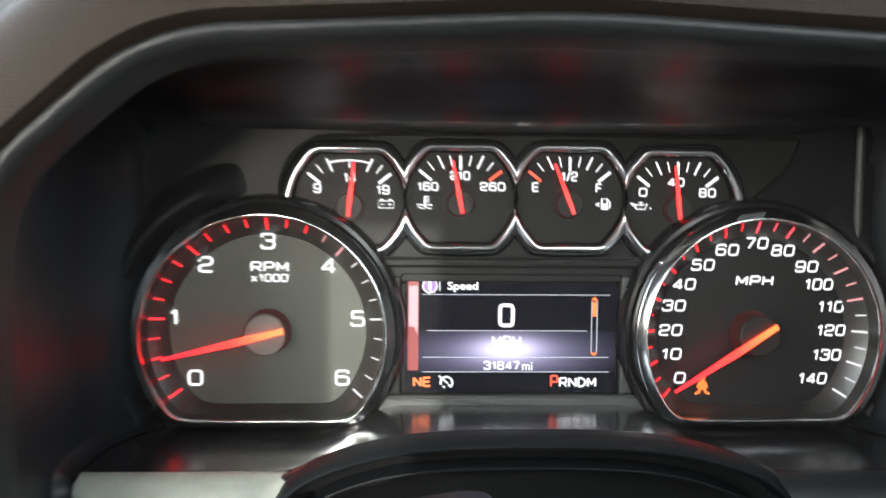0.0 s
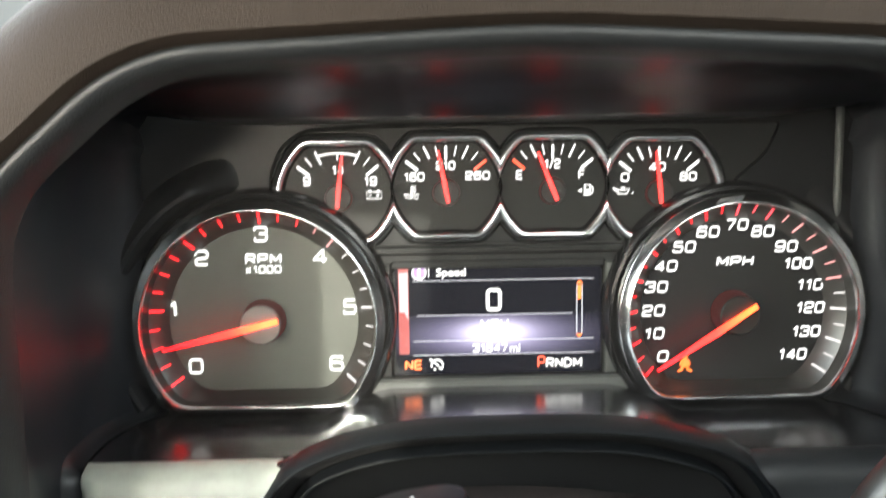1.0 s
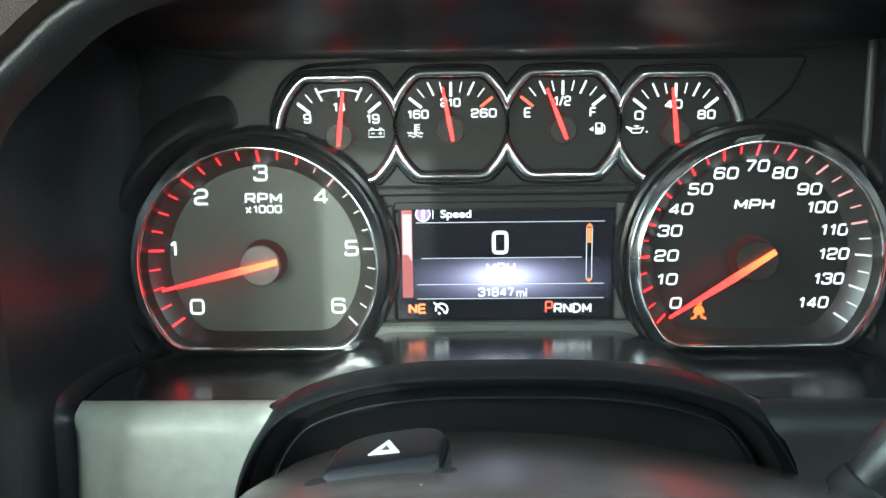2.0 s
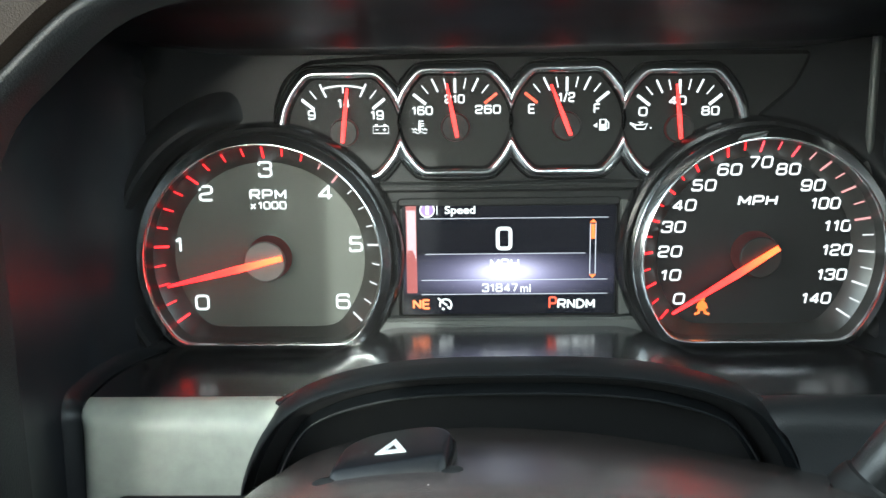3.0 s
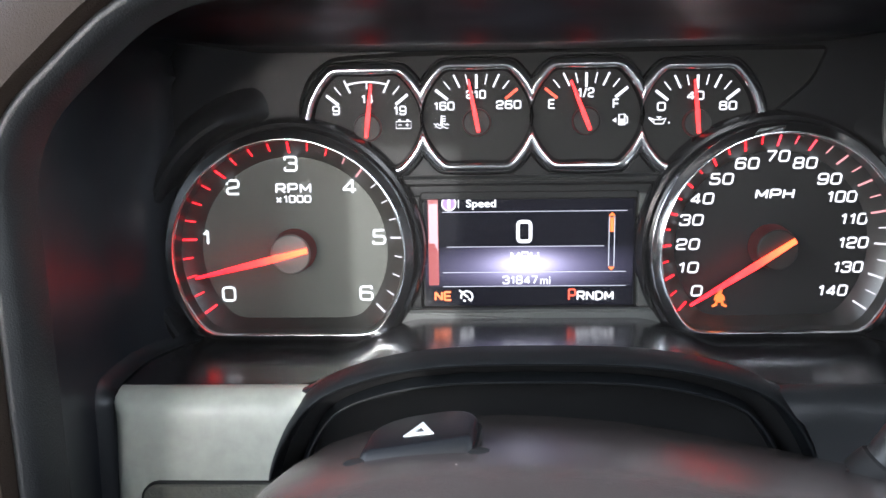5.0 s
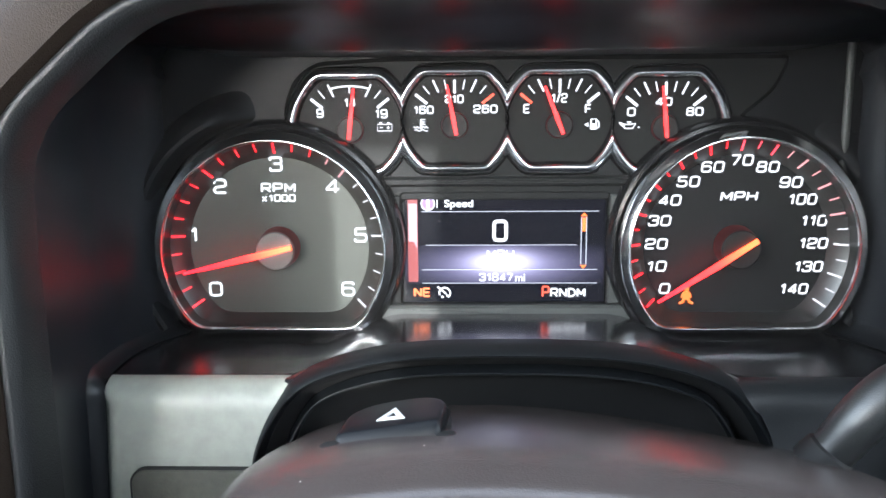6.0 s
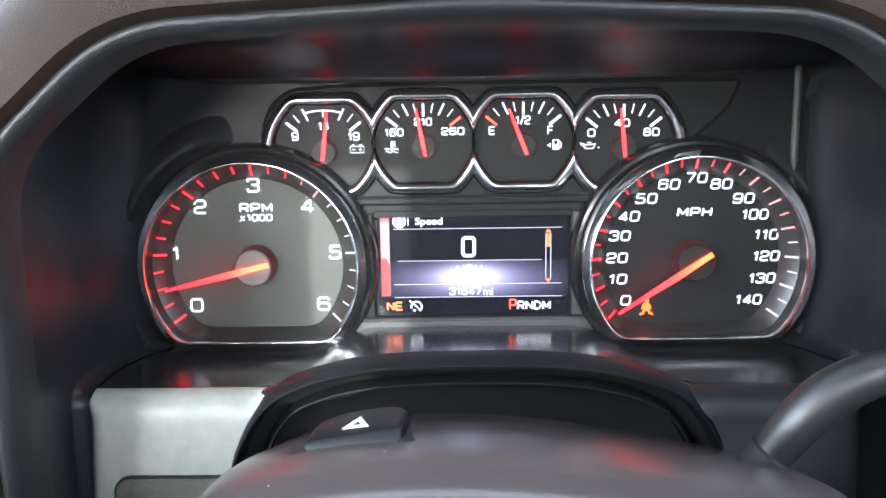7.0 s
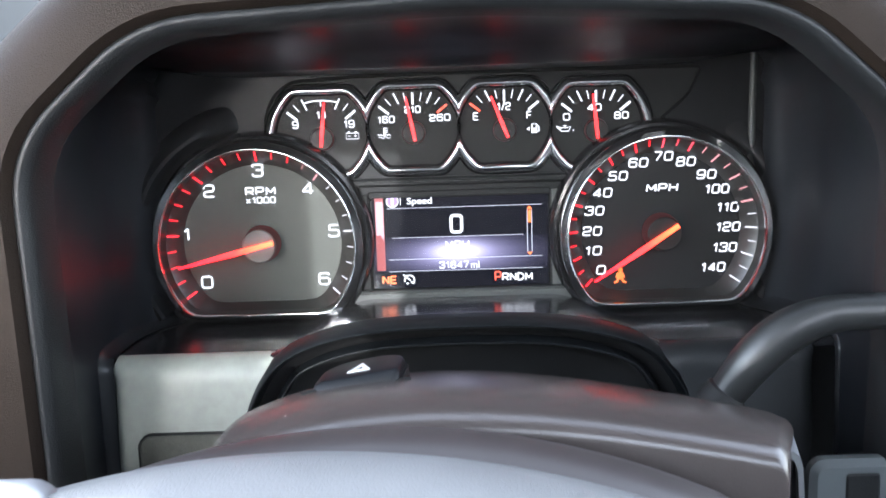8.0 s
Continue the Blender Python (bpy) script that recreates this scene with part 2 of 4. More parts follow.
GLYPHS["5"] = (((0.95, 1), (0.06, 1)), ((0.06, 1), (0.06, 0.56)), ((0.02, 0.56), (1, 0.56), (1, 0), (0, 0), (0, 0.22)))
GLYPHS["6"] = (((0.95, 0.80), (0.95, 1), (0, 1), (0, 0), (1, 0), (1, 0.57), (0, 0.57)),)
GLYPHS["7"] = (((0, 1), (1, 1)), ((0.98, 0.98), (0.38, 0)))
GLYPHS["8"] = (((0.04, 0.53), (0.96, 0.53), (0.96, 1), (0.04, 1)), ((0, 0), (1, 0), (1, 0.53), (0, 0.53)))
GLYPHS["9"] = (((0.05, 0.20), (0.05, 0), (1, 0), (1, 1), (0, 1), (0, 0.43), (1, 0.43)),)
GLYPHS["/"] = (((0, -0.05), (1, 1.05)),)
GLYPHS["E"] = (((0, 0), (0, 1)), ((0, 1), (1, 1)), ((0, 0.5), (0.9, 0.5)), ((0, 0), (1, 0)))
GLYPHS["F"] = (((0, 0), (0, 1)), ((0, 1), (1, 1)), ((0, 0.5), (0.9, 0.5)))
GLYPHS["H"] = (((0, 0), (0, 1)), ((1, 0), (1, 1)), ((0, 0.5), (1, 0.5)))
GLYPHS["M"] = (((0, 0), (0, 1)), ((1, 0), (1, 1)), ((0, 0.97), (0.5, 0.25)), ((0.5, 0.25), (1, 0.97)))
GLYPHS["N"] = (((0, 0), (0, 1)), ((1, 0), (1, 1)), ((0, 0.97), (1, 0.03)))
GLYPHS["D"] = (((0, 0), (0.5, 0), (1, 0.25), (1, 0.75), (0.5, 1), (0, 1)), ((0, -0.06), (0, 1.06)))
GLYPHS["P"] = (((0, 0), (0, 1)), ((0, 1), (1, 1), (1, 0.42), (0, 0.42)))
GLYPHS["R"] = (((0, 0), (0, 1)), ((0, 1), (1, 1), (1, 0.44), (0, 0.44)), ((0.5, 0.44), (1, 0)))
GLYPHS["x"] = (((0.1, 0), (0.9, 0.75)), ((0.1, 0.75), (0.9, 0)))
NARROW = {"1": 0.62, "/": 0.6, "M": 1.12}
CLOSED = ("0", "8")


def strokes(body, cx, cz, w, h, y, s, slant=0.0, thick=0.0002, gap=0.42):
    """The word in squarish strokes s wide, fitted to a box w wide and h high about (cx, cz)."""
    units = sum(NARROW.get(c, 1.0) for c in body) + gap * (len(body) - 1)
    unit = (w - s) / units
    hh, pen, bms, level = h - s, cx - (w - s) / 2, [], 0
    for c in body:
        gw = unit * NARROW.get(c, 1.0)
        for line in GLYPHS[c]:
            pts = [Vector((pen + x * gw, cz - hh / 2 + z * hh)) for x, z in line]
            r = 0.30 * min(gw, hh)
            if c in CLOSED:
                pts = [Vector(p) for p in rounded_loop([tuple(p) for p in pts], r)]
            elif len(pts) > 2:
                pts = rounded_path([tuple(p) for p in pts], r, 5)
            pts = [(p.x + (p.y - cz) * slant, p.y) for p in pts]
            bms.append(path_bar(pts, s, y - 0.00001 * level, thick, closed=c in CLOSED))
            level += 1
        pen += gw + unit * gap
    return join(*bms)


def rounded_loop(c, r, n=5):
    out = []
    for i in range(len(c)):
        a, b, d = Vector(c[i - 1]), Vector(c[i]), Vector(c[(i + 1) % len(c)])
        rr = min(r, (a - b).length / 2.1, (d - b).length / 2.1)
        p, q = b + (a - b).normalized() * rr, b + (d - b).normalized() * rr
        out += [tuple(p * (1 - k / n) ** 2 + b * 2 * (k / n) * (1 - k / n) + q * (k / n) ** 2) for k in range(n + 1)]
    return out


def letters(body, cx, cz, w, h, y, bold=0.0, slant=0.0, thick=0.0002):
    """The word as a thin mesh facing -y, fitted to a box w wide and h high about (cx, cz)."""
    cu = bpy.data.curves.new("word", "FONT")
    cu.body, cu.size, cu.resolution_u, cu.extrude, cu.shear = body, 1.0, 4, 0.01, slant
    ob = bpy.data.objects.new("word", cu)
    scene.collection.objects.link(ob)
    me = bpy.data.meshes.new_from_object(ob.evaluated_get(bpy.context.evaluated_depsgraph_get()))
    bpy.data.objects.remove(ob)
    bpy.data.curves.remove(cu)
    co = np.empty(len(me.vertices) * 3)
    me.vertices.foreach_get("co", co)
    co = co.reshape(-1, 3)
    lo, hi = co.min(0), co.max(0)
    out = np.empty_like(co)
    w, h = w - 2 * bold, h - bold
    out[:, 0] = cx + ((co[:, 0] - lo[0]) / (hi[0] - lo[0]) - 0.5) * w
    out[:, 2] = cz + ((co[:, 1] - lo[1]) / (hi[1] - lo[1]) - 0.5) * h
    out[:, 1] = y - thick * (co[:, 2] - lo[2]) / max(1e-6, hi[2] - lo[2])
    me.vertices.foreach_set("co", out.ravel())
    me.update()
    bm = bmesh.new()
    bm.from_mesh(me)
    bmesh.ops.remove_doubles(bm, verts=bm.verts, dist=1e-7)
    if bold:
        base = list(bm.verts) + list(bm.edges) + list(bm.faces)
        for n, (dx, dz) in enumerate(((-1, 0.5), (1, 0.5), (-1, -0.5), (1, -0.5))):
            made = bmesh.ops.duplicate(bm, geom=base)["geom"]
            bmesh.ops.translate(bm, verts=[v for v in made if isinstance(v, bmesh.types.BMVert)], vec=(dx * bold, -0.000015 * (n + 1), dz * bold))
    bm.to_mesh(me)
    bm.free()
    return me


# ---- cab around: unseen, placed to shape the light ----
def box(name, lo, hi, material, label, category):
    (x0, y0, z0), (x1, y1, z1) = lo, hi
    bm = slab([(x0, z0), (x1, z0), (x1, z1), (x0, z1)], y0, y1)
    return tagged(part(name, bm, material, smooth=False), label, category, kind="structure")


# unseen ground, made pale to throw fill light up and into the chrome
box("ground", (-400, -400, -0.52), (400, 400, -0.5), GROUND, "unseen pale ground that bounces light into the cab", "ground")
box("floor", (-0.5, -1.3, 0.24), (1.25, 0.6, 0.28), CAB, "dark carpeted cab floor", "floor")
box("ceiling", (-0.5, -0.9, 1.56), (1.25, -0.20, 1.6), TRIM, "unseen pale headliner that limits the skylight", "ceiling")
box("wall_right", (1.2, -0.9, 0.28), (1.25, 0.75, 0.92), CAB, "dark door trim panel", "wall")
box("wall_right_pillar", (1.2, -0.9, 0.92), (1.25, -0.64, 1.56), CAB, "dark pillar trim", "wall")
box("wall_front", (-0.5, 0.75, 0.28), (1.25, 0.8, 1.05), CAB, "dark bulkhead under the windscreen", "wall")
box("wall_left_sill", (-0.5, -0.9, 0.28), (-0.45, 0.15, 1.02), CAB, "dark door trim under the side window", "wall")
box("wall_left_front", (-0.5, 0.15, 0.28), (-0.45, 0.75, 1.30), CAB, "dark pillar trim ahead of the side window", "wall")


# unseen blockers behind the camera; the added gap shapes the low sun's patch
LIGHT_GAP = (-0.257, -0.200)
box("wall_rear_left", (-0.45, -0.9, 0.28), (LIGHT_GAP[0], -0.85, 1.56), CAB, "unseen dark blocker left of the light gap", "wall")
box("wall_rear_right", (LIGHT_GAP[1], -0.9, 0.28), (0.12, -0.85, 1.56), REAR_GREY, "unseen grey blocker right of the light gap", "wall")
box("wall_rear_sill", (0.12, -0.9, 0.28), (1.2, -0.85, 1.24), REAR_GREY, "unseen low grey blocker at the rear", "wall")
box("wall_rear_top", (LIGHT_GAP[0], -0.9, 1.192), (LIGHT_GAP[1], -0.85, 1.56), CAB, "unseen dark blocker over the light gap", "wall")
box("wall_rear_low", (LIGHT_GAP[0], -0.9, 0.28), (LIGHT_GAP[1], -0.85, 1.06), CAB, "unseen dark blocker under the light gap", "wall")


# ---- dashboard shell ----
def rounded_path(corners, radius, n=7):
    """An open polyline with its inner corners rounded."""
    pts = [Vector(corners[0])]
    for a, b, c in zip(corners, corners[1:], corners[2:]):
        a, b, c = Vector(a), Vector(b), Vector(c)
        r = min(radius, (a - b).length / 2.1, (c - b).length / 2.1)
        p, q = b + (a - b).normalized() * r, b + (c - b).normalized() * r
        for k in range(n + 1):
            t = k / n
            pts.append(p * (1 - t) ** 2 + b * 2 * t * (1 - t) + q * t * t)
    pts.append(Vector(corners[-1]))
    fine = [pts[0]]
    for a, b in zip(pts, pts[1:]):
        m = max(1, int((b - a).length / 0.012))
        fine += [a.lerp(b, k / m) for k in range(1, m + 1)]
    return fine


def offset_path(pts, d):
    out = []
    for i, p in enumerate(pts):
        u, v = pts[max(0, i - 1)], pts[min(len(pts) - 1, i + 1)]
        t = (v - u).normalized()
        out.append(p + Vector((-t.y, t.x)) * d)
    return out


CX = 0.0035
HOOD = rounded_path([(CX - 0.1655, 0.80), (CX - 0.1680, 1.078), (CX - 0.1185, 1.1215), (CX, 1.1275), (CX + 0.1185, 1.1215), (CX + 0.1680, 1.078), (CX + 0.1655, 0.80)], 0.022)


def hood_loop(off, y):
    return [(p.x, y, p.y) for p in offset_path(HOOD, off)]


hood = thing("dashboard_hood", "black instrument hood with a padded brown surround", "dashboard", at=(0, 0, 0.8))
hood.matrix_world = Matrix.Identity(4)
part("rim", loft([hood_loop(*a) for a in [(0.0045, -0.122), (0.0044, -0.1262)] + [(0.0018 + 0.0026 * math.cos(radians(15 + 12 * k)), -0.1276 - 0.0030 * math.sin(radians(15 + 12 * k))) for k in range(9)] + [(-0.0010, -0.1288), (-0.0019, -0.1265), (-0.0026, -0.1235), (-0.0031, -0.1195), (-0.0033, -0.115), (-0.0031, -0.110)]]), RIM, hood, "dark grey soft plastic rim")
part("pad", loft([hood_loop(*a) for a in [(0.0025, -0.125), (0.0040, -0.1305)] + [(0.0065 + 0.034 * math.sin(radians(9 * k)), -0.098 - 0.0365 * math.cos(radians(9 * k))) for k in range(11)] + [(0.0415, -0.07), (0.042, -0.03), (0.042, 0.02), (0.042, 0.10), (0.042, 0.30)]]), PAD, hood, "brown grained leatherette pad")
BACK = rounded_path([(CX - 0.170, 0.80), (CX - 0.172, 1.100), (CX - 0.158, 1.1140), (CX - 0.120, 1.1085), (CX, 1.1078), (CX + 0.120, 1.1085), (CX + 0.158, 1.1140), (CX + 0.172, 1.100), (CX + 0.170, 0.80)], 0.012)


def resample(pts, n):
    acc = [0.0]
    for a, b in zip(pts, pts[1:]):
        acc.append(acc[-1] + (b - a).length)
    out = []
    for k in range(n):
        s = acc[-1] * k / (n - 1)
        i = max(j for j in range(len(acc)) if acc[j] <= s + 1e-12)
        i = min(i, len(pts) - 2)
        out.append(pts[i].lerp(pts[i + 1], (s - acc[i]) / max(1e-9, acc[i + 1] - acc[i])))
    return out


front_in, back_in = resample(offset_path(HOOD, -0.0031), 140), resample(BACK, 140)
tunnel = [[(p.x, -0.110, p.y) for p in front_in]]
normals = [v.normalized() for v in (b - a for a, b in zip(back_in, offset_path(back_in, 1.0)))]
for t, y, bulge in ((0.10, -0.102, 0.0010), (0.28, -0.089, 0.0028), (0.48, -0.075, 0.0038), (0.68, -0.059, 0.0040), (0.86, -0.046, 0.0026), (1.0, -0.034, 0.0), (1.0, -0.023, -0.0024), (1.0, -0.014, -0.0055), (1.0, -0.0075, -0.0092), (1.0, -0.004, -0.0125), (1.0, 0.002, -0.014)):
    row = []
    for p, q, n in zip(front_in, back_in, normals):
        k = bulge if bulge > 0 else bulge * (1 - 0.88 * min(1.0, max(0.0, (n.y - 0.75) / 0.2)))
        if bulge > 0:
            k *= 0.5 + 2.0 * min(1.0, max(0.0, (n.y - 0.2) / 0.5))
        row.append((p.lerp(q, t).x + n.x * k, y, p.lerp(q, t).y + n.y * k))
    tunnel.append(row)
part("inner_wall", loft(tunnel), WALL, hood, "satin black inner wall")
box("dashboard_top", (-0.45, 0.12, 1.0), (1.2, 0.75, 1.05), CAB, "dark dashboard top under the windscreen", "dashboard")

# ---- ledge, lower panels, column surround ----
def arch(x):
    return 0.9785 + 0.0163 * max(0.0, 1 - (abs(x) / (0.088 if x < 0 else 0.0935)) ** 3.2)


dash = thing("dashboard_lower", "grey and black dashboard panel round the steering column", "dashboard", at=(0, 0, 0.8))
dash.matrix_world = Matrix.Identity(4)
def side(y):
    """How far the housing's side wall stands from the middle at that depth, near the ledge."""
    return float(np.interp(y, (-0.102, -0.089, -0.075, -0.059, -0.046, -0.034, -0.023, -0.014, -0.0075, -0.004, 0.002), (-0.0063, -0.0040, -0.0020, -0.0004, 0.0002, 0.0, -0.0024, -0.0055, -0.0092, -0.0125, -0.014))) + 0.1716


rows = []
for t in (0.0, 0.2, 0.4, 0.6, 0.75, 0.84, 0.87, 0.90, 0.93, 0.96, 0.98, 1.0, 1.03):
    row = []
    for i in range(121):
        y = 0.004 + (-0.0725) * t
        half = side(y) + 0.004
        x = CX - half + 2 * half * i / 120
        k = max(0.0, 1 - (abs(x) / 0.088) ** 3.2)
        yf = -0.0685 - 0.002 * k
        g = min(1.0, max(0.0, (0.086 - abs(x - 0.002)) / 0.040))
        zr, zf = 0.9780 + 0.0100 * g * g * (3 - 2 * g), arch(x)
        s = min(1.0, max(0.0, (t - 0.84) / 0.14))
        s = s * s * (3 - 2 * s)
        drop = {0.98: 0.0002, 1.0: 0.0008, 1.03: 0.0028}.get(t, 0.0)
        row.append((x, 0.004 + (yf - 0.004) * t, zr + (zf - zr) * s - drop))
    rows.append(row)
part("ledge", loft(rows), LEDGE, dash, "gloss black ledge under the gauges")
for sign in (-1, 1):  # rounded inner corners between ledge and side walls, rolling over the front edge
    corner = []
    path = [(0.004 - 0.0695 * k / 12, 0.9786, 0) for k in range(13)]
    path += [(-0.0655 - 0.006 * math.sin(radians(a)), 0.9726 + 0.006 * math.cos(radians(a)), a) for a in range(10, 91, 10)]
    path += [(-0.0722, 0.962, 90), (-0.0735, 0.945, 90), (-0.0785, 0.86, 90)]
    for y, z, a in path:
        r = 0.0072 if sign < 0 else 0.0030 + 0.0072 * min(1.0, max(0.0, y + 0.0655) / 0.045)
        X = side(y) + 0.0005
        up = (-math.sin(radians(a)), math.cos(radians(a)))
        row = []
        for j in range(13):
            g = radians(7.5 * j)
            h = r - r * math.cos(g)
            row.append((CX + sign * (X - r + r * math.sin(g)), y + h * up[0], z + h * up[1]))
        corner.append(row)
    part("corner", loft(corner), CORNER, dash, "satin black rounded corner")

# left panel: rounded top and left edges, face nearly upright
def lower_panel(x0, x1, ztop, yface):
    out = []
    for dz, dy in ((-0.0014, 0.0135), (0.0, 0.0105), (-0.0006, 0.0075), (-0.0019, 0.0044), (-0.0044, 0.0017), (-0.0082, 0.0003), (-0.012, 0.0), (-0.02, -0.001), (-0.034, -0.0025), (-0.05, -0.004), (-0.12, -0.01)):
        row = []
        xe = x1 - float(np.interp(-dz, (0.0, 0.004, 0.0135, 0.030, 0.05), (0.0, 0.0042, 0.0146, 0.0200, 0.0215)))
        for x, back in ((x0 - 0.001, 0.03), (x0, 0.008), (x0 + 0.0012, 0.003), (x0 + 0.004, 0.0006), (x0 + 0.008, 0.0), (xe - 0.02, 0.0), (xe, 0.0)):
            row.append((x, yface + dy + back * min(1.0, max(0.08, (-dz - 0.002) / 0.008)), ztop + dz - 0.0016 * (back > 0.005) * (dz > -0.002)))
        out.append(row)
    return loft(out)


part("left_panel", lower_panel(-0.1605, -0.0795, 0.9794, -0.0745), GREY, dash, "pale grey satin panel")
right = lower_panel(-0.1610, -0.0855, 0.9794, -0.076)
for v in right.verts:
    v.co.x = -v.co.x
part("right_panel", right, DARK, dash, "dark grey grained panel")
lid = round_rect(-0.1045, 0.901, 0.088, 0.088, 0.006)
lid_part = part("fuse_lid", slab(lid, -0.0795, -0.07, 0.0006), LID, dash, "olive grey grained lid")
part("lid_gap", slab(inset(lid, -0.0008), -0.0788, -0.0705), BOOT, lid_part)

# collar round the column
COL = rounded_path([(-0.106, 0.86), (-0.1050, 0.945), (-0.0975, 0.9635)], 0.01) + [Vector((x, arch(x))) for x in [-0.0865 + 0.178 * k / 60 for k in range(61)]] + rounded_path([(0.1030, 0.9635), (0.1115, 0.945), (0.1135, 0.86)], 0.01)

for _ in range(3):  # ease the corners
    COL = [COL[0]] + [p for a, b in zip(COL, COL[1:]) for p in (a.lerp(b, 0.25), a.lerp(b, 0.75))][1:-1] + [COL[-1]]
COL = resample(COL, 150)
for _ in range(12):
    COL = [COL[0]] + [(a + b * 2 + c) / 4 for a, b, c in zip(COL, COL[1:], COL[2:])] + [COL[-1]]


def collar_loop(d, y, drop=0.0):
    return [(p.x, y, p.y - drop) for p in offset_path(COL, -d)]


part("collar", loft([collar_loop(*a) for a in ((-0.0004, -0.066), (0.0, -0.0702), (0.0004, -0.0720), (0.0013, -0.0745), (0.0024, -0.0766), (0.0031, -0.0773), (0.0036, -0.0772), (0.0042, -0.0760), (0.0052, -0.071), (0.0065, -0.064))]), COLLAR, dash, "black collar round the column")
part("inner_ring", loft([collar_loop(*a) for a in ((0.0120, -0.0600), (0.0130, -0.0655), (0.0136, -0.0668), (0.0142, -0.0668), (0.0148, -0.0655), (0.0154, -0.0600))]), COLLAR, dash, "black inner ring of the column boot")
boot = [collar_loop(*a) for a in ((0.0058, -0.068), (0.0085, -0.063), (0.0115, -0.0585), (0.0150, -0.056))]
for f, y in ((0.06, -0.053), (0.18, -0.046), (0.40, -0.038), (0.75, -0.032), (0.97, -0.030)):
    boot.append([(x + (0.004 - x) * f, y, z + (0.90 - z) * f) for x, _, z in boot[3]])
part("boot", loft(boot), BOOT, dash, "black rubber boot")

# ---- steering column ----
column = thing("steering_column", "umber plastic steering column shroud with hazard button", "steering column", at=(0, -0.15, 0.9))
column.matrix_world = Matrix.Identity(4)


def crown(y):
    """Height of the shroud's ridge along the column."""
    return float(np.interp(-y, (0.03, 0.07, 0.10, 0.13, 0.16, 0.185, 0.204, 0.21), (0.950, 0.9689, 0.9780, 0.9880, 0.9960, 1.0001, 0.9982, 0.9974)))


def shroud_row(y, dz=0.0):
    """One cross-section of the shroud: rounded at the left, long and squarer on the lever's side."""
    d = min(0.040, 0.2058 + y)
    left, right, n = -0.0847 - 0.0573 * d, 0.0985 + 0.42 * d, 80
    row = [(left - 0.001, y, 0.88), (left, y, 0.945 + dz)]
    for k in range(n + 1):
        px = left + (right - left) * (1 - math.cos(math.pi * k / n)) / 2
        x = px - 0.006
        fall = 1.66 * x * x + 87 * x ** 4 if x < 0 else 1.425 * x * x - 34 * x ** 4
        for edge, r in ((px - left, 0.010), (right - px, 0.0055)):
            q = min(1.0, max(0.0, 1 - edge / r))
            fall += r * (1 - math.sqrt(1 - q * q))
        row.append((px, y, crown(y) - fall - 0.057 * x + dz))
    return row + [(right, y, 0.955 + dz), (right + 0.001, y, 0.88)]


def shroud_height(x, y):
    row = shroud_row(y)[1:-1]
    return float(np.interp(x, [p[0] for p in row], [p[2] for p in row]))


shroud_rows = [shroud_row(-0.03 - 0.0105 * k) for k in range(16)]
shroud_rows += [shroud_row(-0.1950), shroud_row(-0.1995), shroud_row(-0.2018, -0.0001), shroud_row(-0.2038, -0.0005), shroud_row(-0.2055, -0.0012), shroud_row(-0.2069, -0.0022), shroud_row(-0.2078, -0.0034), shroud_row(-0.2082, -0.0050), shroud_row(-0.2082, -0.04)]
part("shroud", loft(shroud_rows), SHROUD, column, "umber grained shroud")

cover = [[(0.0985 + u + 0.30 * (0.196 + y), y, z + 0.10 * (-0.196 - y)) for u, z in ((0.0, 0.9800), (0.0045, 0.9796), (0.0068, 0.9778), (0.0080, 0.9740), (0.0094, 0.955), (0.0098, 0.90))] for y in (-0.1960, -0.1955, -0.188, -0.175, -0.165)]
cover.insert(0, [(0.0985 + u, -0.1962, z) for u, z in ((0.0, 0.9780), (0.0030, 0.9778), (0.0050, 0.9764), (0.0062, 0.9732), (0.0076, 0.955), (0.0080, 0.90))])
part("side_cover", loft(cover), SIDE, column, "pale grey side cover")

# hazard button: a wedge on the shroud, higher towards the driver
def on_button(u, v, h):
    """A place on the button: u across, v away from the driver, h over the shroud."""
    return (-0.0377 + u + 0.10 * v, -0.1655 + v + 0.09 * u * -1, 0.9945 - 0.02 * v + 0.19 * u + h)


def button_loop(grow, h, ahead=0.0):
    w, front, back, out = 0.01525 + grow, -grow - ahead, 0.0245 + grow, []
    for sx, v0, r, a0 in ((1, back, 0.0105, 0), (-1, back, 0.0105, 90), (-1, front, 0.0022, 180), (1, front, 0.0022, 270)):
        for k in range(8):
            a = radians(a0 + 90 * k / 7)
            out.append(on_button(sx * (w - r) + r * math.cos(a), (v0 - r if v0 > 0.01 else v0 + r) + r * math.sin(a), h))
    return out


button = part("hazard_button", loft([button_loop(*a) for a in ((0.0003, -0.006, 0.0022), (0.0002, 0.0008, 0.0012), (-0.0001, 0.0029, 0.0004), (-0.0006, 0.0037, 0.0001), (-0.0015, 0.0041))], ring=True, caps=(True, True)), BUTTON, column, "black hazard button with a white triangle")
part("button_gap", loft([button_loop(*a) for a in ((0.0014, -0.004), (0.0011, 0.0002), (0.0002, 0.0000))], ring=True), BOOT, column)
for u in (-0.0165, 0.0168):  # open ends of the slot in front of the button
    x0, y0, _ = on_button(u, -0.0004, 0)
    rings = []
    for g, lift in ((1.0, -0.0010), (1.0, 0.0003), (0.7, 0.0005)):
        rings.append([(x0 + 0.0030 * g * math.cos(2 * math.pi * k / 20), y0 + 0.0022 * g * math.sin(2 * math.pi * k / 20), shroud_height(x0 + 0.0030 * g * math.cos(2 * math.pi * k / 20), y0) + lift) for k in range(20)])
    part("slot_end", loft(rings, ring=True, caps=(False, True)), BOOT, column)

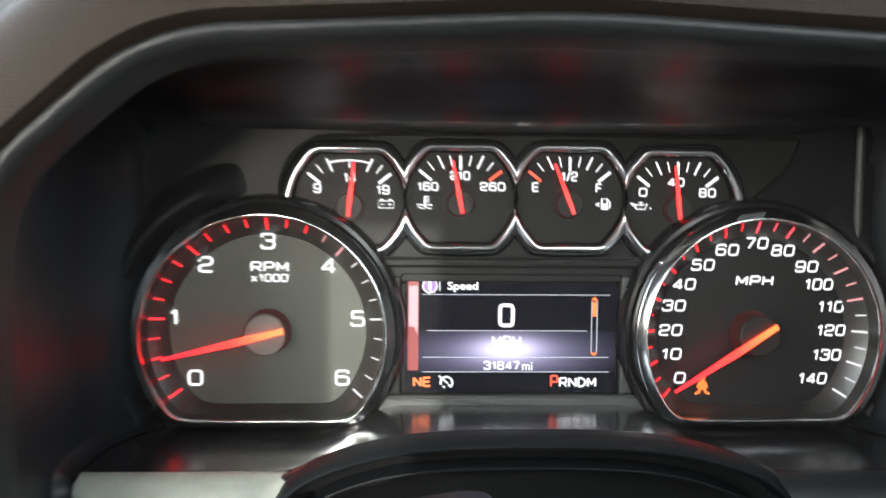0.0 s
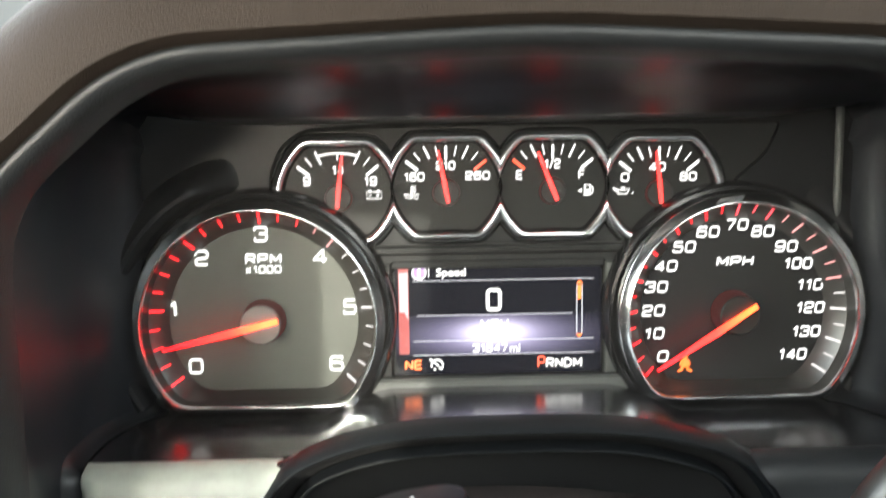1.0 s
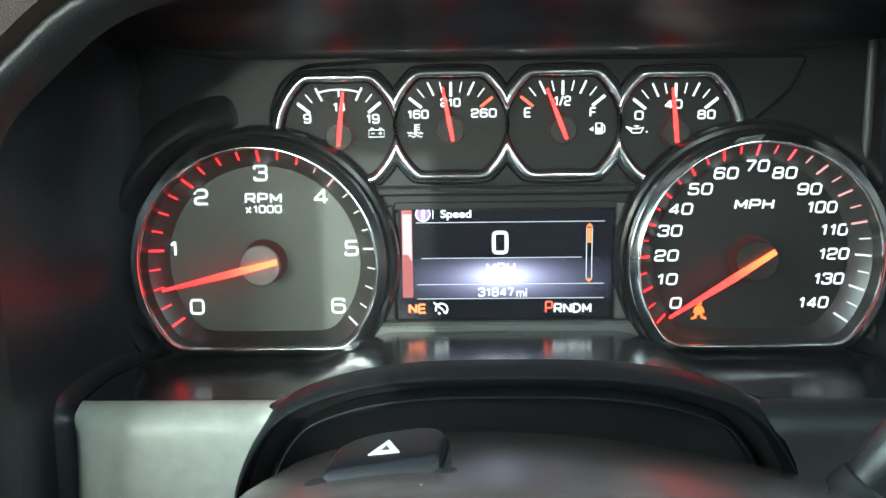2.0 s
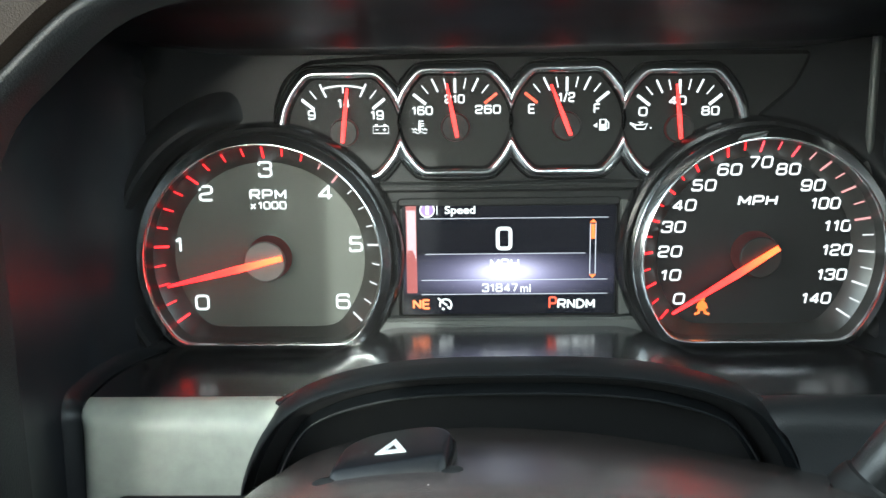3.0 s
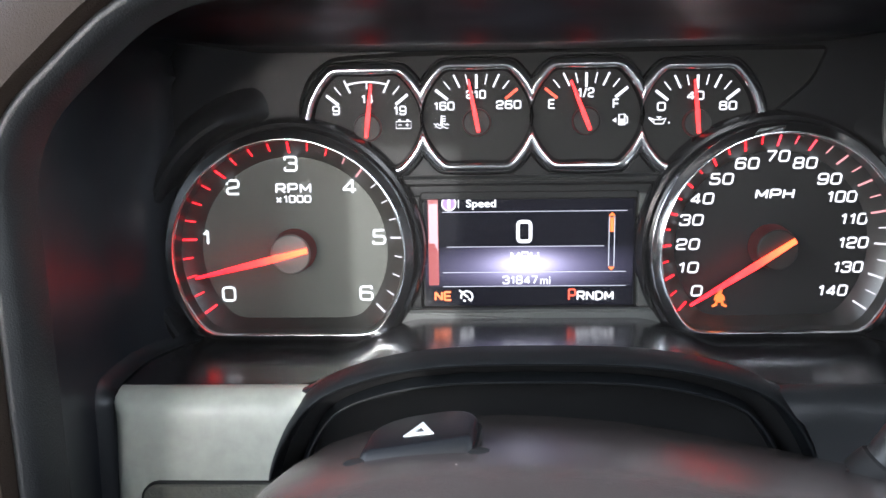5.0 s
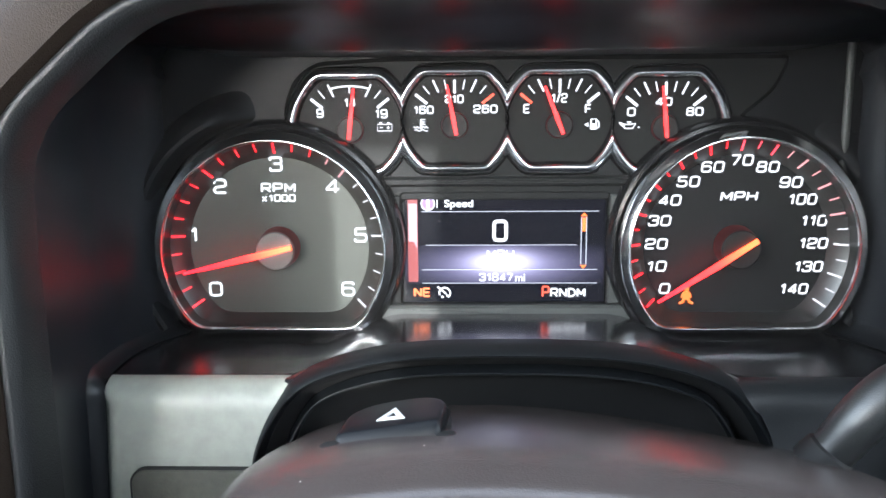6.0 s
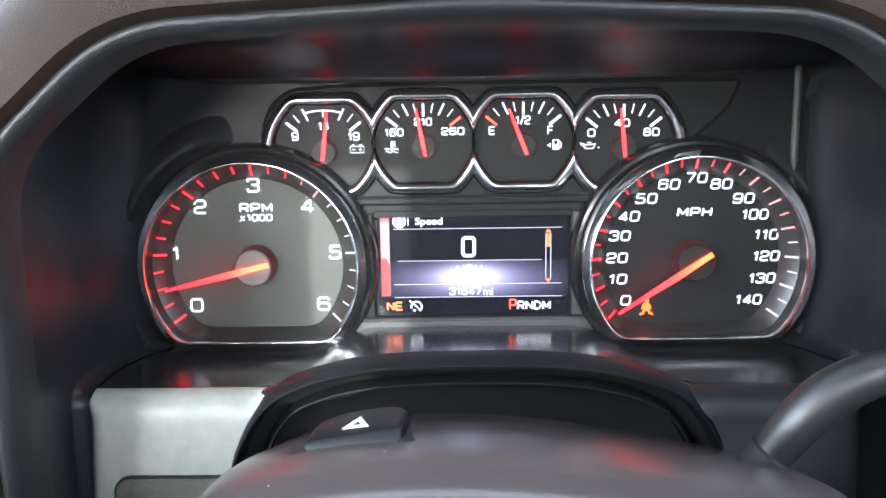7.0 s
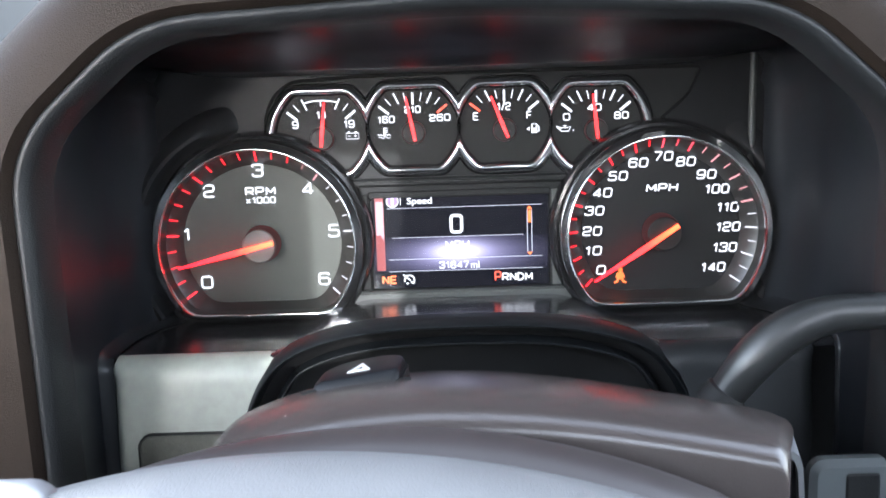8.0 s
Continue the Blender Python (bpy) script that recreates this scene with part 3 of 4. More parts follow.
# ---- steering wheel hub ----
wheel = thing("steering_wheel", "slate leather steering wheel hub with silver switch trim", "steering wheel", at=(-0.03, -0.24, 0.9))
wheel.matrix_world = Matrix.Identity(4)


def hub_row(y, top, cx, a, w, low=0.86):
    row = [(cx - w, y, low)]
    for k in range(41):
        x = -w + 2 * w * k / 40
        row.append((cx + x, y, top - a * x * x - 2000 * max(0, abs(x) - 0.10) ** 3))
    return row + [(cx + w, y, low)]


part("back_cover", loft([hub_row(*a) for a in ((-0.2100, 0.985, -0.028, 2.25, 0.12), (-0.2108, 0.9950, -0.028, 2.25, 0.12), (-0.2135, 0.9988, -0.028, 2.25, 0.12), (-0.219, 0.9998, -0.029, 2.2, 0.12), (-0.228, 0.9985, -0.031, 2.2, 0.12), (-0.236, 0.994, -0.031, 2.2, 0.12))]), HUBCOVER, wheel, "glossy umber hub cover")
part("airbag_cover", loft([hub_row(*a) for a in ((-0.226, 0.985, -0.045, 1.85, 0.115), (-0.2285, 0.9955, -0.045, 1.85, 0.115), (-0.233, 0.9998, -0.045, 1.85, 0.115), (-0.242, 1.0014, -0.045, 1.85, 0.115), (-0.256, 1.0005, -0.045, 1.85, 0.115), (-0.27, 0.992, -0.045, 1.85, 0.115), (-0.285, 0.967, -0.045, 1.85, 0.115))]), AIRBAG, wheel, "slate grained leather cover")
trim = round_rect(0, 0, 0.040, 0.030, 0.008)
trim_part = part("switch_trim", loft([[(-0.1290 + u * g, -0.246 + d, 0.9815 + v * g) for u, v in trim] for g, d in ((1.0, 0.008), (1.0, 0.0), (0.93, -0.003), (0.80, -0.004))], ring=True, caps=(True, True)), SILVER, wheel, "satin silver switch trim")
for k in range(3):
    part("switch_key", slab(round_rect(-0.139 + 0.0105 * k, 0.9855, 0.0085, 0.008, 0.0015), -0.2518, -0.2495, 0.0006), BUTTON, trim_part, "black switch key")
    part("key_mark", bar((-0.1415 + 0.0105 * k, 0.9868), (-0.1365 + 0.0105 * k, 0.9868), 0.0011, 0.0011, -0.2519, -0.2519), WHITE_INK, trim_part, smooth=False)

# ---- gear lever and side switch ----
def tube(points, radii, n=20):
    loops = []
    for i, p in enumerate(points):
        a, b = Vector(points[max(0, i - 1)]), Vector(points[min(len(points) - 1, i + 1)])
        t = (b - a).normalized()
        u = t.cross(Vector((0, 1, 0))).normalized()
        v = t.cross(u)
        loops.append([tuple(Vector(p) + (u * math.cos(2 * math.pi * k / n) + v * math.sin(2 * math.pi * k / n)) * radii[i]) for k in range(n)])
    return loft(loops, ring=True, caps=(True, True))


lever = thing("gear_lever", "satin black bent gear lever on the steering column", "gear lever", at=(0.09, -0.13, 0.968))
lever.matrix_world = Matrix.Identity(4)
knots = [Vector(p) for p in ((0.0945, -0.125, 0.962), (0.1040, -0.127, 0.9750), (0.1125, -0.130, 0.9884), (0.1230, -0.131, 0.9988), (0.1352, -0.133, 1.0056), (0.1475, -0.136, 1.0085), (0.175, -0.142, 1.010), (0.24, -0.150, 1.010))]
pts, rad = [], []
for i in range(len(knots) - 1):
    p0, p1, p2, p3 = knots[max(0, i - 1)], knots[i], knots[i + 1], knots[min(len(knots) - 1, i + 2)]
    for k in range(8):
        t = k / 8
        pts.append(0.5 * (2 * p1 + (p2 - p0) * t + (2 * p0 - 5 * p1 + 4 * p2 - p3) * t * t + (3 * p1 - p0 - 3 * p2 + p3) * t ** 3))
        s = (i + t) / 4
        rad.append(0.0068 + 0.0018 * math.sin(math.pi * min(1.0, s * 0.75)) ** 2)
part("shaft", tube(pts, rad), LEVER, lever)
part("collar", tube([knots[0] + (knots[1] - knots[0]) * f for f in (0.55, 0.8, 1.0, 1.06)], [0.0090, 0.0090, 0.0085, 0.0074]), BOOT, lever, "black rubber collar")

switch = thing("dash_switch", "dark grey rocker switch on the lower dashboard", "switch", at=(0.165, -0.10, 0.90))
switch.matrix_world = Matrix.Identity(4)
bezel = part("bezel", slab(round_rect(0.1582, 0.9160, 0.0396, 0.0583, 0.0065), -0.128, -0.1215, 0.0026), SWITCH, switch, "grey switch surround")
part("housing", slab(round_rect(0.1560, 0.9020, 0.030, 0.034, 0.003), -0.122, -0.072, 0.001), DARK, switch, "dark housing behind the switch")
part("rocker", slab(round_rect(0.1590, 0.9215, 0.0140, 0.0373, 0.002), -0.1288, -0.11, 0.0010), RIM, bezel, "dark rocker")

# triangle on the hazard button
tri_pts = [on_button(-0.0043, 0.0068, 0.0045), on_button(0.0042, 0.0058, 0.0045), on_button(-0.0003, 0.0158, 0.0045)]
mid = Vector((sum(p[0] for p in tri_pts) / 3, sum(p[1] for p in tri_pts) / 3, sum(p[2] for p in tri_pts) / 3))
tri_in = [tuple(mid + (Vector(p) - mid) * 0.42) for p in tri_pts]
part("hazard_triangle", loft([[(x, y, z - 0.0004) for x, y, z in tri_pts], tri_pts, tri_in, [(x, y, z - 0.0004) for x, y, z in tri_in]], ring=True, close=True), WHITE_INK, button, "white triangle outline", smooth=False)

# ---- instrument cluster ----
cluster = thing("instrument_cluster", "lit instrument cluster with two large and four small chrome-ringed gauges", "instrument cluster", at=(0, 0, 0.9))
cluster.matrix_world = Matrix.Identity(4)

# hub sides emit weakly: the needles' red glow is put into the material
HUBSIDE_GLOW = glow("hub side with painted red glow", (1.0, 0.02, 0.02), 0.035, (0.01, 0.008, 0.008))
TACH, SPEED, ZC = -0.1027, 0.1079, 1.0200
R_IN, R_OUT = 0.0420, 0.0494


def dial_ticks(parent, cx, count, long_every, a0, a1, colours):
    for k in range(count + 1):
        a = radians(a0 + (a1 - a0) * k / count)
        major = k % long_every == 0
        r0, r1 = (0.0438 if major else 0.0453), 0.0488
        depth = lambda r: -0.0008 - 0.0061 * max(0, (r - R_IN) / (R_OUT - R_IN))
        w = 0.00088 if major else 0.00054
        p = (cx + r0 * math.cos(a), ZC + r0 * math.sin(a))
        q = (cx + r1 * math.cos(a), ZC + r1 * math.sin(a))
        part("tick", bar(p, q, w, w, depth(r0), depth(r1)), colours(k / count), parent, smooth=False)


def big_needle(parent, cx, angle):
    c, s = math.cos(radians(angle)), math.sin(radians(angle))
    at = lambda r: (cx + r * c, ZC + r * s)
    bm = join(bar(at(-0.0080), at(0.012), 0.0022, 0.0030, -0.0118, -0.0118, 0.0010), bar(at(0.012), at(0.0437), 0.0030, 0.0010, -0.0118, -0.0100, 0.0010))
    part("needle", bm, needle_mat(parent.name + " needle", cx, c, s), parent, "glowing red needle", smooth=False)


def needle_mat(name, cx, c, s):
    """Needle lit from its root: orange by the hub, red at the tip."""
    m = glow(name, (1, 0.05, 0.03), 7.0)
    n, l = m.node_tree.nodes, m.node_tree.links
    geo = n.new("ShaderNodeNewGeometry")
    off = n.new("ShaderNodeVectorMath")
    off.operation = "SUBTRACT"
    off.inputs[1].default_value = (cx, 0, ZC)
    dot = n.new("ShaderNodeVectorMath")
    dot.operation = "DOT_PRODUCT"
    dot.inputs[1].default_value = (c, 0, s)
    ramp = n.new("ShaderNodeValToRGB")
    ramp.color_ramp.elements[0].color, ramp.color_ramp.elements[0].position = (1.0, 0.060, 0.0096, 1), 0.12
    ramp.color_ramp.elements[1].color, ramp.color_ramp.elements[1].position = (1.0, 0.0024, 0.0054, 1), 0.8
    ramp.color_ramp.elements.new(0.42).color = (1.0, 0.0102, 0.0066, 1)
    mr = n.new("ShaderNodeMapRange")
    mr.inputs["From Min"].default_value, mr.inputs["From Max"].default_value = -0.01, 0.044
    l.new(geo.outputs["Position"], off.inputs[0])
    l.new(off.outputs[0], dot.inputs[0])
    l.new(dot.outputs["Value"], mr.inputs["Value"])
    l.new(mr.outputs[0], ramp.inputs["Fac"])
    l.new(ramp.outputs["Color"], n["Principled BSDF"].inputs["Emission Color"])
    return m


def disc(cx, cz, r, y0, y1, n=48, bevel=0.0005):
    return slab([(cx + r * math.cos(2 * math.pi * k / n), cz + r * math.sin(2 * math.pi * k / n)) for k in range(n)], y0, y1, bevel)


def big_gauge(name, cx, label, face, cap):
    g = part(name, slab(dial_outline(cx, ZC, R_IN, 0.0315), 0.0, 0.004), face, cluster, label, smooth=False)
    o = lambda r, f: dial_outline(cx, ZC, r, f)
    part("cone", loft([[(x, y, z) for x, z in oo] for oo, y in ((o(R_IN - 0.0003, 0.0313), 0.0005), (o(R_IN, 0.0315), -0.0006), (o(R_OUT, 0.0342), -0.0066), (o(0.0497, 0.0345), -0.0090), (o(0.0501, 0.0349), -0.0150))], ring=True), CONE, g, "black sloping tick ring")
    rr = ((0.0499, -0.0140), (0.0500, -0.0150), (0.0503, -0.0157), (0.0505, -0.0160), (0.0508, -0.0160), (0.0512, -0.0157), (0.0535, -0.0140), (0.0540, -0.0134), (0.0543, -0.0132), (0.0544, -0.0110), (0.0544, -0.0020), (0.0515, -0.0020))
    part("chrome_ring", ring_of([(o(r, 0.0350 + 0.68 * (r - 0.0503)), y) for r, y in rr]), CHROME, g, "polished chrome ring")
    pp = ((0.0538, 0.0008), (0.0544, -0.0030), (0.0552, -0.0040), (0.0568, -0.0036), (0.0582, -0.0016), (0.0590, 0.0020), (0.0592, 0.008))
    part("pod", loft([[(x, y, z) for x, z in o(r, 0.0385 + 0.62 * (r - 0.0543))] for r, y in pp], ring=True), POD, g, "gloss black pod")
    part("hub_side", loft([[(x, y, z) for x, z in dial_outline(cx, ZC, r, 1.0, 48)] for r, y in ((0.0098, 0.0002), (0.0094, -0.006), (0.0089, -0.0092))], ring=True), HUBSIDE_GLOW, g)
    part("hub", disc(cx, ZC, 0.0088, -0.0105, -0.009), cap, g, "grey hub cap")
    return g


tach = big_gauge("tachometer", TACH, "grey satin rev counter dial with white numerals", FACE, HUB)
tach_colour = lambda f: RED if f < 0.6 else (PINK if f < 0.68 else SOFTWHITE)
dial_ticks(tach, TACH, 24, 4, 214, -34, tach_colour)
for body, x, z, w in (("0", -0.1337, 1.0, 0.0064), ("2", -0.129, 1.0487, 0.0062), ("3", -0.1027, 1.0588, 0.0062), ("4", -0.0772, 1.0485, 0.0066), ("5", -0.0645, 1.0257, 0.0062), ("6", -0.071, 1.0, 0.0064)):
    part("numeral", strokes(body, x, z, w, 0.0070, -0.0006, 0.00098), BRIGHT, tach, smooth=False)
part("numeral", strokes("1", -0.1424, 1.0262, 0.0036, 0.0070, -0.0006, 0.00098), BRIGHT, tach, smooth=False)
part("caption", strokes("RPM", -0.1020, 1.0479, 0.0160, 0.0045, -0.0006, 0.0008), BRIGHT, tach, smooth=False)
part("caption", strokes("x1000", -0.1022, 1.0431, 0.0160, 0.0035, -0.0006, 0.0006), BRIGHT, tach, smooth=False)
big_needle(tach, TACH, 193.8)

speedo = big_gauge("speedometer", SPEED, "black speedometer dial with white numerals", FACE_DARK, HUB_DARK)
speed_colour = lambda f: RED if f < 0.5 else (ROSERED if f < 0.6 else (PINK if f < 0.8 else SOFTWHITE))
dial_ticks(speedo, SPEED, 28, 2, 214, -34, speed_colour)
for k, (x, z) in enumerate(((0.0765, 1.0), (0.0724, 1.0106), (0.0719, 1.0211), (0.0731, 1.0319), (0.0773, 1.0413), (0.0854, 1.0498), (0.0960, 1.0564), (0.1089, 1.0594), (0.1207, 1.0563), (0.1315, 1.0493), (0.1372, 1.0415), (0.1430, 1.0317), (0.1434, 1.0212), (0.1419, 1.0103), (0.1359, 0.9998))):
    n = len(str(10 * k))
    part("numeral", strokes(str(10 * k), x, z, (0.0050, 0.0102, 0.0128)[n - 1] - (0.0012 if k in (1, 11) else 0), 0.0051, -0.0006, 0.00078, 0.14), BRIGHT, speedo, smooth=False)
part("caption", strokes("MPH", 0.1085, 1.0430, 0.0165, 0.0045, -0.0006, 0.00085, 0.14), BRIGHT, speedo, smooth=False)
big_needle(speedo, SPEED, 213.6)
# seat belt warning lamp: head, body and sash
BX, BZ = 0.0867, 0.9968
belt_side = [(0.0009, 0.0018), (0.0019, 0.0010), (0.0025, -0.0012), (0.0015, -0.0013), (0.0019, -0.0028), (0.0034, -0.0036), (0.0030, -0.0044), (0.0010, -0.0036), (0.0008, -0.0022)]
belt = join(disc(BX, BZ + 0.0031, 0.0012, -0.0008, -0.0003, 20, 0.0001), slab([(BX + u, BZ + v) for u, v in belt_side[::-1]] + [(BX - u, BZ + v) for u, v in belt_side], -0.0008, -0.0003))
part("belt_lamp", belt, AMBER, speedo, "glowing amber seat belt lamp", smooth=False)

# back plate with its openings behind the pods
plate_out = [(-0.168, 0.966), (0.175, 0.966), (0.175, 1.10), (0.160, 1.116), (-0.153, 1.116), (-0.168, 1.10)]
part("back_plate", slab(plate_out, 0.006, 0.010), HOUSING, cluster, "charcoal back plate", smooth=False)


def four_plate():
    """The raised plate that carries the four small gauges."""
    # right end follows the arc of the lit area on the lens
    c = [(-0.0960, 1.040), (0.104, 1.040), (0.1070, 1.076), (0.1240, 1.0905), (0.1310, 1.1060), (0.060, 1.1062), (0.0035, 1.1066), (-0.053, 1.1060), (-0.0840, 1.1045), (-0.0945, 1.0970), (-0.0995, 1.0840)]
    return rounded_outline(c, 0.005)


def rounded_outline(c, r, n=4):
    out = []
    for i in range(len(c)):
        a, b, d = Vector(c[i - 1]), Vector(c[i]), Vector(c[(i + 1) % len(c)])
        rr = min(r, (a - b).length / 2.2, (d - b).length / 2.2)
        p, q = b + (a - b).normalized() * rr, b + (d - b).normalized() * rr
        out += [tuple(p * (1 - k / n) ** 2 + b * 2 * (k / n) * (1 - k / n) + q * (k / n) ** 2) for k in range(n + 1)]
    return out


part("gauge_plate", slab(four_plate(), 0.0040, 0.008, 0.0018), PLATE, cluster, "charcoal plate round the small gauges")


def small_ticks(g, cx, cz, first=BRIGHT, last=BRIGHT, skip=()):
    for k in range(9):
        if k in skip:
            continue
        a = radians(141.6 - 12.9 * k)
        c, s = math.cos(a), math.sin(a)
        r1 = min(0.0228, 0.0206 / s)
        big = k in (0, 8)
        r0 = r1 - (0.0068 if big else (0.0061 if k in (2, 4, 6) else 0.0045))
        w = 0.00125 if big else (0.0011 if k == 4 else (0.0008 if k in (2, 6) else 0.0005))
        m = first if k == 0 else (last if k == 8 else BRIGHT)
        part("tick", bar((cx + r0 * c, cz + r0 * s), (cx + r1 * c, cz + r1 * s), w, w, 0.0037, 0.0037, 0.0002), m, g, smooth=False)


def small_gauge(name, cx, cz, lean, label):
    """Dial, chrome frame, hub and needle of a small gauge; its pivot lies a little under the middle."""
    g = part(name, slab(gauge_outline(cx, cz, -0.003), 0.0038, 0.0045), FACE_SMALL, cluster, label, smooth=False)
    o = lambda d: gauge_outline(cx, cz, d)
    frame_bm = ring_of(((o(-0.0026), 0.0030), (o(-0.0025), 0.0004), (o(-0.0022), -0.0004), (o(-0.0016), -0.0008), (o(-0.0009), -0.0010), (o(-0.0003), -0.0009), (o(0.0006), -0.0005), (o(0.0015), 0.0002), (o(0.0023), 0.0014), (o(0.0027), 0.0034), (o(0.0025), 0.0052)))
    for v in frame_bm.verts:  # neighbours meet in a mitre half way between them
        lo, hi = MITRES[name]
        v.co.x = min(hi, max(lo, v.co.x))
    hidden = [f for f in frame_bm.faces if min(math.hypot(f.calc_center_median().x - c, f.calc_center_median().z - ZC) for c in (TACH, SPEED)) < 0.0580]
    bmesh.ops.delete(frame_bm, geom=hidden, context="FACES")
    part("chrome_frame", frame_bm, CHROME, g, "polished chrome frame")
    well = loft([[(x, y, z) for x, z in oo] for oo, y in ((o(-0.0036), 0.0041), (o(-0.0031), 0.0030), (o(-0.0026), 0.0012), (o(-0.0023), -0.0002))], ring=True)
    hidden = [f for f in well.faces if min(math.hypot(f.calc_center_median().x - c, f.calc_center_median().z - ZC) for c in (TACH, SPEED)) < 0.0566]
    bmesh.ops.delete(well, geom=hidden, context="FACES")
    lip = ring_of(((o(0.0022), 0.0052), (o(0.0025), 0.0034), (o(0.0028), 0.0030), (o(0.0032), 0.0032), (o(0.0034), 0.0052)))
    for v in lip.verts:
        lo, hi = MITRES[name]
        v.co.x = min(hi, max(lo, v.co.x))
    hidden = [f for f in lip.faces if min(math.hypot(f.calc_center_median().x - c, f.calc_center_median().z - ZC) for c in (TACH, SPEED)) < 0.0600]
    bmesh.ops.delete(lip, geom=hidden, context="FACES")
    part("lip", lip, POD, g, "black lip round the frame")
    part("well", well, POD, g, "gloss black well inside the frame")
    pz = cz - (0.0030 if abs(cx) > 0.05 else 0.0026)
    part("hub_side", loft([[(x, y, z) for x, z in dial_outline(cx, pz, r, 1.0, 36)] for r, y in ((0.0062, 0.0038), (0.0060, 0.0024), (0.0058, 0.0016))], ring=True), HUBSIDE_GLOW, g)
    part("hub", disc(cx, pz, 0.0058, 0.0009, 0.0018, 36, 0.0003), HUB_DARK, g, "grey hub cap")
    c, s = math.cos(radians(90 + lean)), math.sin(radians(90 + lean))
    at = lambda r: (cx + r * c, pz + r * s)
    part("needle", join(bar(at(-0.0042), at(0.004), 0.0015, 0.0019, 0.0006, 0.0006, 0.0006), bar(at(0.004), at(0.0188), 0.0019, 0.0010, 0.0006, 0.0012, 0.0006)), NEEDLE_SMALL, g, "glowing red needle", smooth=False)
    return g, pz


FACE_SMALL = mat("small dial face", (0.0078, 0.0082, 0.0074), 0.45, spec=0.2, vary=0.05)
NEEDLE_SMALL = glow("small needle", (1.0, 0.014, 0.013), 4.2)
Y_INK = 0.0037
MITRES = {"voltmeter": (-0.2, -0.04445), "coolant_gauge": (-0.04445, 0.0031), "fuel_gauge": (0.0031, 0.05065), "oil_gauge": (0.05065, 0.2)}
G1, G2, G3, G4 = (-0.0685, 1.0768), (-0.0206, 1.0781), (0.0270, 1.0781), (0.0747, 1.0768)
volts, pz = small_gauge("voltmeter", *G1, -6.5, "small black battery voltage gauge")
small_ticks(volts, G1[0], pz, skip=(3, 4, 5))
part("band", path_bar(arc(G1[0], pz - 0.012, 0.0318, 106.5, 73.5), 0.0007, Y_INK), BRIGHT, volts, smooth=False)
part("tick", bar((G1[0], 1.0936), (G1[0], 1.0905), 0.0006, 0.0006, Y_INK, Y_INK), BRIGHT, volts, smooth=False)
for body, x, z, w in (("9", -0.0823, 1.0815, 0.0033), ("14", -0.0684, 1.0862, 0.0055), ("19", -0.0542, 1.0811, 0.0058)):
    part("numeral", strokes(body, x, z, w, 0.0041, Y_INK, 0.00066), BRIGHT, volts, smooth=False)
bx, bz = -0.0527, 1.0752
part("battery_symbol", join(path_bar([(bx - 0.0033, bz - 0.0019), (bx + 0.0033, bz - 0.0019), (bx + 0.0033, bz + 0.0011), (bx - 0.0033, bz + 0.0011)], 0.0004, Y_INK, closed=True), bar((bx - 0.0024, bz + 0.0016), (bx - 0.0012, bz + 0.0016), 0.0008, 0.0008, Y_INK, Y_INK), bar((bx + 0.0012, bz + 0.0016), (bx + 0.0024, bz + 0.0016), 0.0008, 0.0008, Y_INK, Y_INK), bar((bx - 0.0023, bz - 0.0004), (bx - 0.0009, bz - 0.0004), 0.0004, 0.0004, Y_INK, Y_INK), bar((bx + 0.0009, bz - 0.0004), (bx + 0.0023, bz - 0.0004), 0.0004, 0.0004, Y_INK, Y_INK), bar((bx + 0.0016, bz + 0.0003), (bx + 0.0016, bz - 0.0011), 0.0004, 0.0004, Y_INK, Y_INK)), BRIGHT, volts, smooth=False)

temp, pz = small_gauge("coolant_gauge", *G2, 10.8, "small black coolant temperature gauge")
small_ticks(temp, G2[0], pz, last=REDORANGE)
for body, x, z, w in (("160", -0.0348, 1.0827, 0.0092), ("210", -0.0208, 1.0875, 0.0086), ("260", -0.0066, 1.0829, 0.0110)):
    part("numeral", strokes(body, x, z, w, 0.0038, Y_INK, 0.00066), BRIGHT, temp, smooth=False)
tx, tz = -0.0360, 1.0752
wave = lambda z0, x0, x1: path_bar([(x0 + (x1 - x0) * k / 12, z0 + 0.0004 * math.sin(k * math.pi / 3)) for k in range(13)], 0.00035, Y_INK)
part("coolant_symbol", join(bar((tx, tz - 0.0012), (tx, tz + 0.0034), 0.0011, 0.0006, Y_INK, Y_INK), *[bar((tx, tz + d), (tx + 0.0019, tz + d), 0.0004, 0.0004, Y_INK, Y_INK) for d in (0.0010, 0.0020, 0.0031)], wave(tz - 0.0004, tx - 0.0035, tx - 0.0008), wave(tz - 0.0004, tx + 0.0008, tx + 0.0033), wave(tz - 0.0018, tx - 0.0030, tx + 0.0030)), BRIGHT, temp, smooth=False)

